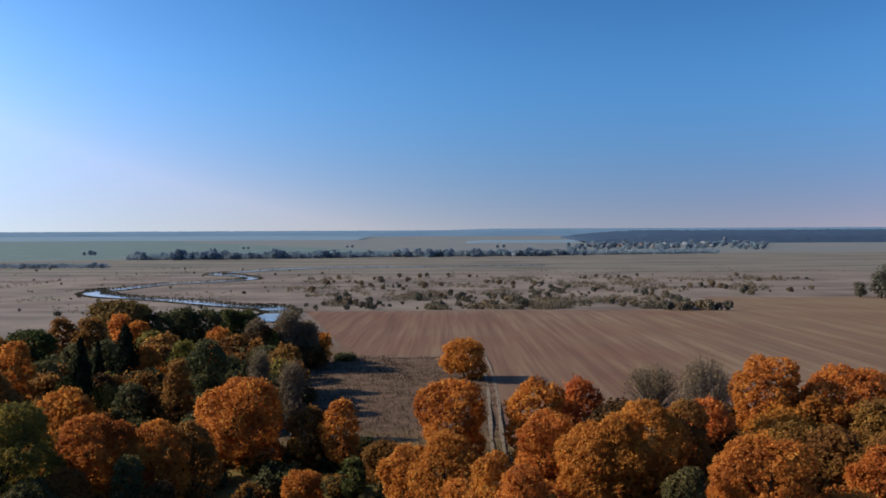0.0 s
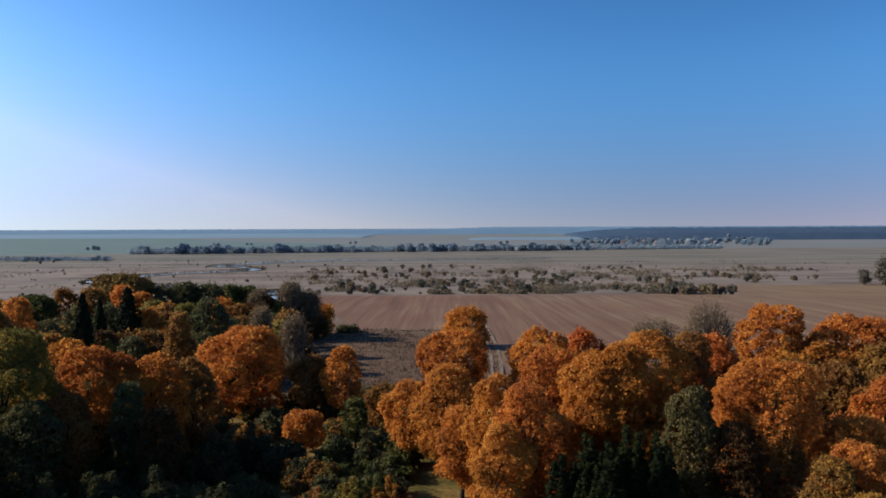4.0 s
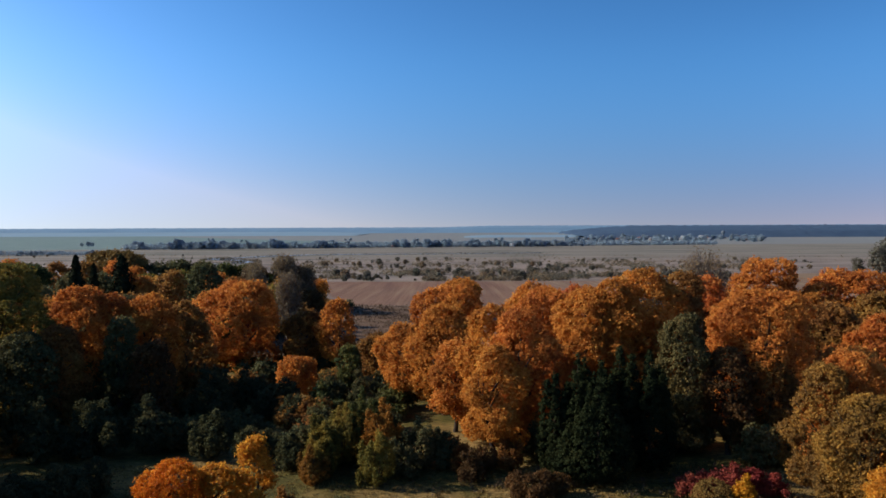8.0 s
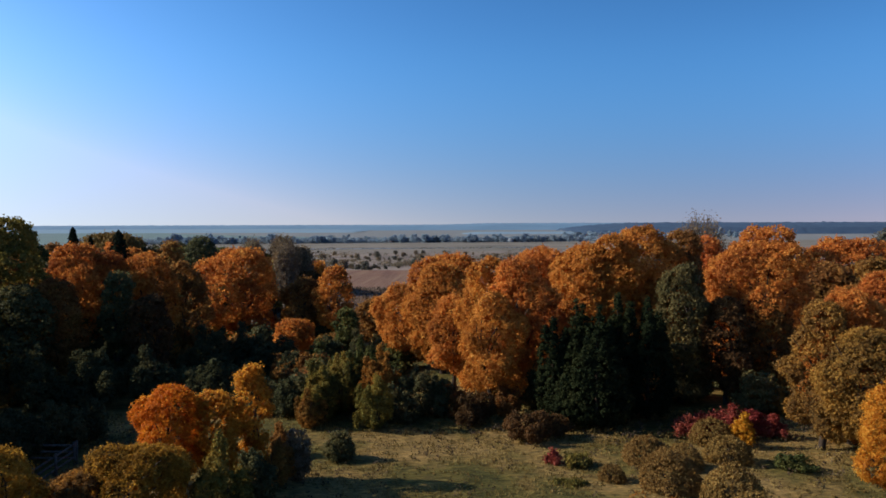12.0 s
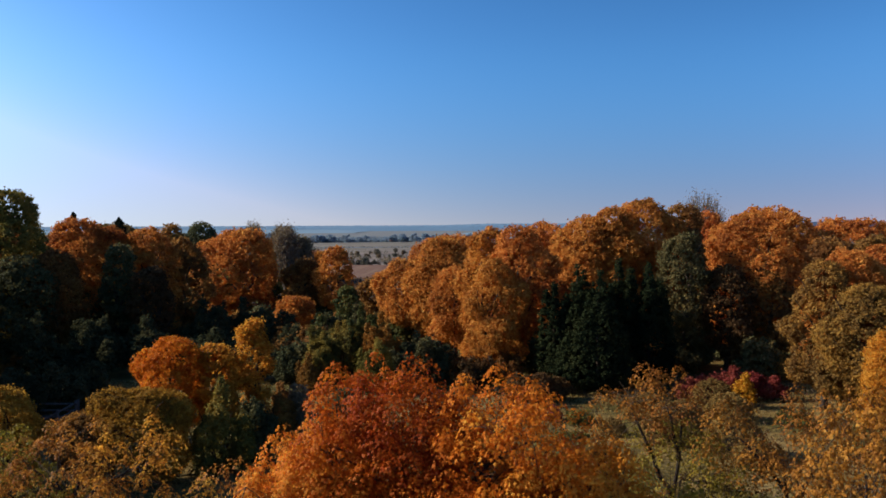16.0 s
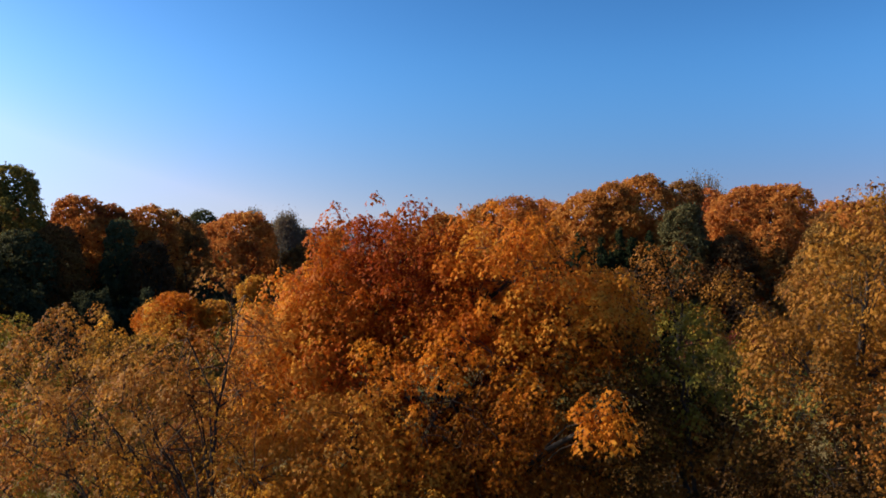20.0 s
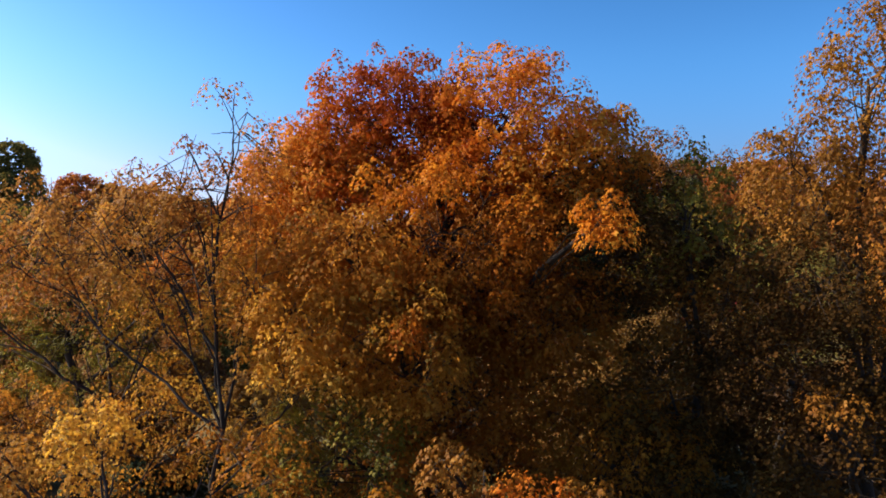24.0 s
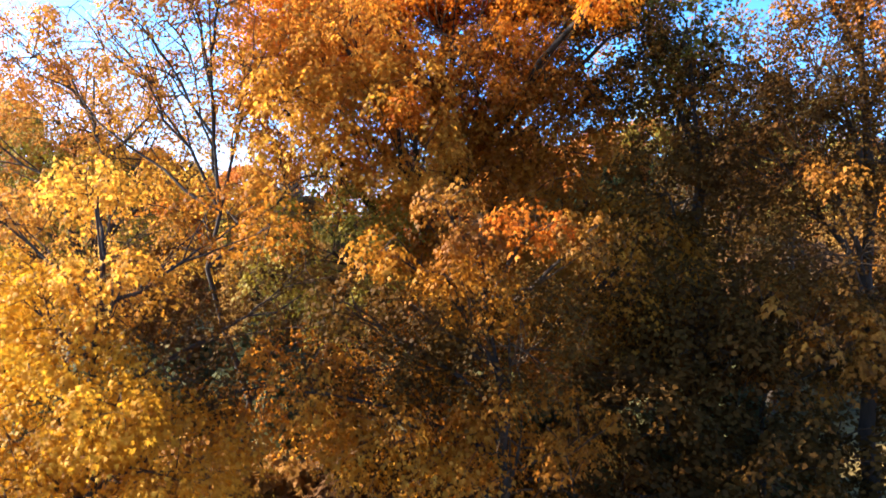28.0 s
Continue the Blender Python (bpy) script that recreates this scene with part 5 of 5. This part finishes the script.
def scrub_meadow(rng):
    y = rng.uniform(300, 900)
    x = rng.uniform(-0.58, 0.5) * y
    if noise.noise(Vector((x / 60, y / 60, 4))) < 0.12 or (x > -110 and y < 640):
        return None
    return (x, y) if np.min(np.hypot(line[:, 0] - x, line[:, 1] - y)) > 12 else None


def belt(rng):
    u = rng.uniform()
    px = -0.40 + 0.74 * u
    y = 1130 + 190 * u + rng.uniform(-25, 25)
    return (px * y, y) if noise.noise(Vector((px * 22, 1, 5))) > -0.45 else None


line = river_line()
thicket("scrub", SHRUB, "low brown willow scrub behind the ploughed field", 71, 1500, scrub_band, 3.4, 16, 0.65)
thicket("scrub", SCRUB, "low grey green scrub behind the ploughed field", 72, 520, scrub_band, 4.4, 20, 0.7)
thicket("scrub", SHRUB, "sparse dry scrub on the river meadow", 73, 900, scrub_meadow, 1.8, 10, 0.5)
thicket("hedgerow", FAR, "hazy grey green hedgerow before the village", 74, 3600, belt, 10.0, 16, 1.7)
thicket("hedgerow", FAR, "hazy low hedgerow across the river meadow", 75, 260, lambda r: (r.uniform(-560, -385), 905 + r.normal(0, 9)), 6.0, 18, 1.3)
rng = np.random.default_rng(77)
shrubs = [far_plant("meadow_shrub", 3.2, 2.0, 220, 0.65, m, 600 + i, lb, "shrub", "meadow shrubs") for i, (m, lb) in enumerate((
    (SHRUB, "brown grey willow shrub on the meadow"), (SCRUB, "dark green shrub on the meadow"), (SHRUB, "dry brown shrub on the meadow"), (SCRUB, "grey green shrub on the meadow")))]
places = []
while len(places) < 260:                       # the band of scrub behind the field
    y = 374 + 330 * rng.uniform() ** 1.5
    x = rng.uniform(-0.18, 0.46) * y
    if noise.noise(Vector((x / 45, y / 60, 2))) > -0.05 and not (x > 128 and y < 470):
        places.append((x, y, 0.4 + 1.0 * rng.uniform() ** 1.8))
for k in range(14):                            # the island of bushes at the field's corner
    places.append((rng.uniform(100, 132), rng.uniform(352, 372), rng.uniform(0.9, 1.5)))
line = river_line()
while len(places) < 345:                       # scattered over the river meadow
    y = rng.uniform(300, 850)
    x = rng.uniform(-0.56, -0.14) * y
    if np.min(np.hypot(line[:, 0] - x, line[:, 1] - y)) > 12:
        places.append((x, y, 0.25 + 0.6 * rng.uniform() ** 2))
scatter(shrubs, places)
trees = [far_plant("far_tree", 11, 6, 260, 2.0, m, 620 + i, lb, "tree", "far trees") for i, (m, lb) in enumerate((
    (FAR, "distant tree in the belt, greyed for haze"), (FAR, "distant broad green tree in the belt"), (FAR, "distant green tree in the belt, dulled for haze"), (FAR, "distant tree in the village belt"), (FAR, "distant green tree near the village, paled for haze")))]
places = []
for k in range(150):                           # the belt from the left to the village
    u = rng.uniform()
    px = -0.385 + 0.56 * u
    y = 1130 + 120 * u + rng.uniform(-35, 35)
    swell = noise.noise(Vector((px * 26, 1, 5)))
    if swell > -0.3:
        places.append((px * y, y, rng.uniform(0.6, 1.0) * (1.15 + 0.7 * swell)))
for k in range(110):                           # trees among the village houses
    d = rng.uniform(1480, 1950)
    places.append((rng.uniform(0.15, 0.40) * d, d, rng.uniform(0.6, 1.15)))
for k in range(30):                            # hedge at the left
    y = 900 + rng.uniform(-30, 30)
    places.append((rng.uniform(-0.60, -0.43) * y, y, rng.uniform(0.25, 0.55)))
for x, y, s in ((-585, 1330, 0.6), (-594, 1335, 0.75), (-603, 1330, 0.5), (-430, 1700, 0.6), (-421, 1704, 0.5), (-210, 1800, 0.7), (-222, 1804, 0.5), (110, 1700, 0.7), (125, 1720, 0.7)):
    places.append((x, y, s))
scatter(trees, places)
big = [far_plant("field_tree", 22, 9, 1500, 1.1, SCRUB, 640, "dark dense tree at the field edge", "tree", "field edge trees")]
scatter(big, [(250, 446, 1.0), (262, 450, 0.95), (240, 440, 0.8), (274, 455, 1.0), (233, 449, 0.42)])

WALL = [plain("house_plaster", (0.105, 0.119, 0.140), (0.161, 0.175, 0.196), 0.4), plain("house_brick", (0.154, 0.112, 0.098), (0.210, 0.154, 0.126), 0.4), plain("house_grey", (0.119, 0.126, 0.140), (0.161, 0.168, 0.175), 0.4)]
ROOF = [plain("roof_grey", (0.133, 0.140, 0.154), (0.203, 0.210, 0.224), 0.5), plain("roof_red", (0.147, 0.070, 0.056), (0.210, 0.105, 0.077), 0.5), plain("roof_pale", (0.147, 0.168, 0.196), (0.203, 0.224, 0.252), 0.5)]
FENCE = plain("fence_wood", (0.065, 0.058, 0.052), (0.13, 0.115, 0.10), 5)
PANE = plain("window_dark", (0.03, 0.035, 0.04), (0.05, 0.055, 0.06), 1, 0.2)


def box(x0, x1, y0, y1, z0, z1):
    v = [(x, y, z) for z in (z0, z1) for y in (y0, y1) for x in (x0, x1)]
    f = [(0, 2, 3, 1), (4, 5, 7, 6), (0, 1, 5, 4), (2, 6, 7, 3), (0, 4, 6, 2), (1, 3, 7, 5)]
    return np.array(v, float), np.array(f)


def house(wall, roof, w, d, h, label):
    thing = group_at("house", 0, 0, 0, label, "house", "village houses")
    part("wall", quick_mesh("wall", *box(-w / 2, w / 2, -d / 2, d / 2, -0.3, h)), wall, thing)
    e, k = 0.5, h + d * 0.45
    v = [(-w / 2 - e, -d / 2 - e, h - 0.1), (w / 2 + e, -d / 2 - e, h - 0.1), (w / 2 + e, d / 2 + e, h - 0.1), (-w / 2 - e, d / 2 + e, h - 0.1), (-w / 2 - e, 0, k), (w / 2 + e, 0, k)]
    part("roof", quick_mesh("roof", v, [(0, 1, 5), (0, 5, 4), (2, 3, 4), (2, 4, 5), (0, 4, 3), (1, 2, 5), (0, 3, 2), (0, 2, 1)]), roof, thing)
    part("chimney", quick_mesh("chimney", *box(w * 0.2 - 0.35, w * 0.2 + 0.35, 0.4, 1.1, h + 0.5, k + 0.7)), ROOF[1], thing)
    part("door", quick_mesh("door", *box(w * 0.15 - 0.5, w * 0.15 + 0.5, -d / 2 - 0.06, -d / 2 + 0.05, 0.0, 2.05)), FENCE, thing)
    for q in (-0.3, 0.0, 0.35):
        part("window", quick_mesh("window", *box(q * w - 0.6, q * w + 0.6, -d / 2 - 0.06, -d / 2 + 0.05, 1.0, 2.4)), PANE, thing)
    return thing


houses = [house(WALL[0], ROOF[2], 14, 9, 4, "white house with pale metal roof"), house(WALL[1], ROOF[0], 11, 8, 3.5, "brown house with grey roof"),
          house(WALL[2], ROOF[1], 12, 8, 3.5, "grey house with red roof"), house(WALL[0], ROOF[0], 24, 10, 5, "long white farm building")]
scatter(houses, [(0.168 * d + 0.235 * d * u, d, rng.uniform(0.6, 0.95)) for d, u in ((rng.uniform(1640, 2080), rng.uniform()) for k in range(46))] + [(rng.uniform(-150, 120), rng.uniform(1180, 1260), 0.5) for k in range(8)])


def water_tower():
    thing = group_at("water_tower", 664, 1900, float(ground_z(1900)), "pale water tower above the village roofs", "tower")
    part("shaft", quick_mesh("shaft", *tube([(0, 0, -0.3), (0, 0, 9), (0, 0, 13)], [2.6, 2.4, 2.4], 10)), WALL[0], thing)
    part("tank", quick_mesh("tank", *tube([(0, 0, 12.5), (0, 0, 13), (0, 0, 18), (0, 0, 20)], [2.4, 4.0, 4.0, 0.3], 10)), WALL[0], thing)


water_tower()


def canopy(name, x0, x1, y0, y1, top, seed, mat, label, steps=(260, 14), uneven=0.03):
    """A far forest as one bumpy canopy with a ragged front."""
    xs, ys = np.linspace(x0, x1, steps[0]), np.linspace(y0, y1, steps[1])
    X, Y = np.meshgrid(xs, ys)
    r = np.random.default_rng(seed)
    z0 = -4.2
    ends = np.clip(np.minimum(X - x0, x1 - X) / (0.12 * (x1 - x0)), 0, 1) ** 0.5
    Z = z0 + (top - z0) * (0.35 + 0.65 * np.linspace(0, 1, steps[1])[:, None] ** 0.5) * (0.25 + 0.75 * ends) + r.normal(0, uneven * (top - z0), X.shape)
    Z[0] = z0
    w = steps[0]
    i, j = np.meshgrid(np.arange(steps[1] - 1), np.arange(w - 1), indexing="ij")
    Fc = np.stack([i * w + j, i * w + j + 1, (i + 1) * w + j + 1, (i + 1) * w + j], -1).reshape(-1, 4)
    ob = new(name, quick_mesh(name, np.stack([X.ravel(), Y.ravel(), Z.ravel()], 1), Fc))
    ob.data.materials.append(mat)
    tagged(ob, label, "forest", kind="stuff")


# haze is put into these distant forest colours as a blue tint
FOREST = plain("hazy_forest_canopy", (0.036, 0.06, 0.10), (0.05, 0.078, 0.12), 0.02)
HORIZON = plain("hazy_horizon_forest", (0.15, 0.215, 0.265), (0.17, 0.24, 0.29), 0.004)
RIDGE = plain("hazy_horizon_ridge", (0.115, 0.19, 0.265), (0.135, 0.21, 0.285), 0.004)
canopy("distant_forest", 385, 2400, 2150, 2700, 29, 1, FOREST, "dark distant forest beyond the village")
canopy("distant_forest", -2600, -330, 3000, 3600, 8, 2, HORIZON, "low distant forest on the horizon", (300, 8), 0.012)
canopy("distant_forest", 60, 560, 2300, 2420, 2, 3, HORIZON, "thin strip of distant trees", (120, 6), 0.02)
canopy("distant_forest", -4500, 900, 4300, 4800, 27, 4, RIDGE, "forest line along the horizon, blued for haze", (500, 8), 0.02)
canopy("distant_forest", -300, 4500, 4350, 4800, 35, 5, RIDGE, "forest line behind the dark forest, blued for haze", (500, 8), 0.02)


# ---- fence ----
def fence(x0, y0, x1, y1, label):
    wood = FENCE
    gz = float(ground_z(y0))
    thing = group_at("fence", x0, y0, gz, label, "fence")
    ln = math.hypot(x1 - x0, y1 - y0)
    thing.rotation_euler[2] = math.atan2(y1 - y0, x1 - x0)
    k = max(2, int(ln / 2.4) + 1)
    for i in range(k):
        q = ln * i / (k - 1)
        part("post", quick_mesh("post", *box(q - 0.06, q + 0.06, -0.06, 0.06, -0.3, 1.35)), wood, thing)
    for z in (0.35, 0.75, 1.15):
        part("rail", quick_mesh("rail", *box(-0.1, ln + 0.1, -0.1, -0.062, z - 0.06, z + 0.06)), wood, thing)


fence(-29.8, 50.0, -22.9, 49.9, "weathered wooden rail fence in the shade")
fence(-22.9, 50.2, -22.7, 44.4, "weathered wooden rail fence turning towards the garden")


# ---- grass and fallen leaves ----
def grass(name, x0, x1, y0, y1, n, h, mat, label, seed):
    rng = np.random.default_rng(seed)
    p = np.column_stack([rng.uniform(x0, x1, n), rng.uniform(y0, y1, n)])
    keep = smooth_noise(p[:, 0], p[:, 1], 2.5) + 0.6 * smooth_noise(p[:, 0], p[:, 1], 0.9) > -0.15
    p = p[keep]
    n = len(p)
    hh = h * rng.uniform(0.4, 1.3, n)
    a = rng.uniform(0, 6.28, n)
    lean = rng.normal(0, 0.35, (n, 2)) * hh[:, None]
    base = np.column_stack([p, ground_z(p[:, 1]) - 0.1 + 0.22 * smooth_noise(p[:, 0], p[:, 1], 9.0) + 0.35 * smooth_noise(p[:, 0], p[:, 1], 31.0)])
    side = np.column_stack([np.cos(a), np.sin(a), np.zeros(n)]) * (0.10 * h + 0.03)
    tip = base + np.column_stack([lean, hh])
    V = np.stack([base - side, base + side, tip], 1).reshape(-1, 3)
    ob = new(name, quick_mesh(name, V, np.arange(3 * n).reshape(-1, 3)))
    ob.data.materials.append(mat)
    tagged(ob, label, "grass", kind="stuff")


STRAW = leaves("straw_grass", [(0.06, 0.044, 0.011), (0.12, 0.080, 0.021), (0.20, 0.132, 0.042), (0.27, 0.185, 0.068)], 0.2, 0.25)
grass("grass", -40, 45, 26, 64, 110000, 0.24, STRAW, "uneven tussocky dry and green grass on the clearing", 90)
WEED = leaves("dry_weed", [(0.04, 0.027, 0.017), (0.07, 0.045, 0.028), (0.10, 0.065, 0.04), (0.13, 0.085, 0.05)], 0.15, 0.08)
grass("grass", -60, 10, 112, 206, 22000, 0.6, WEED, "rough dry grass on the fallow ground", 91)
thicket("weeds", STRAW, "low dry weed tussocks on the clearing", 95, 2200, lambda r: (r.uniform(-26, 36), r.uniform(34, 63)), 0.5, 14, 0.11)
thicket("weeds", WEED, "low brown weed tussocks on the clearing", 96, 900, lambda r: (r.uniform(-26, 36), r.uniform(34, 63)), 0.7, 16, 0.12)
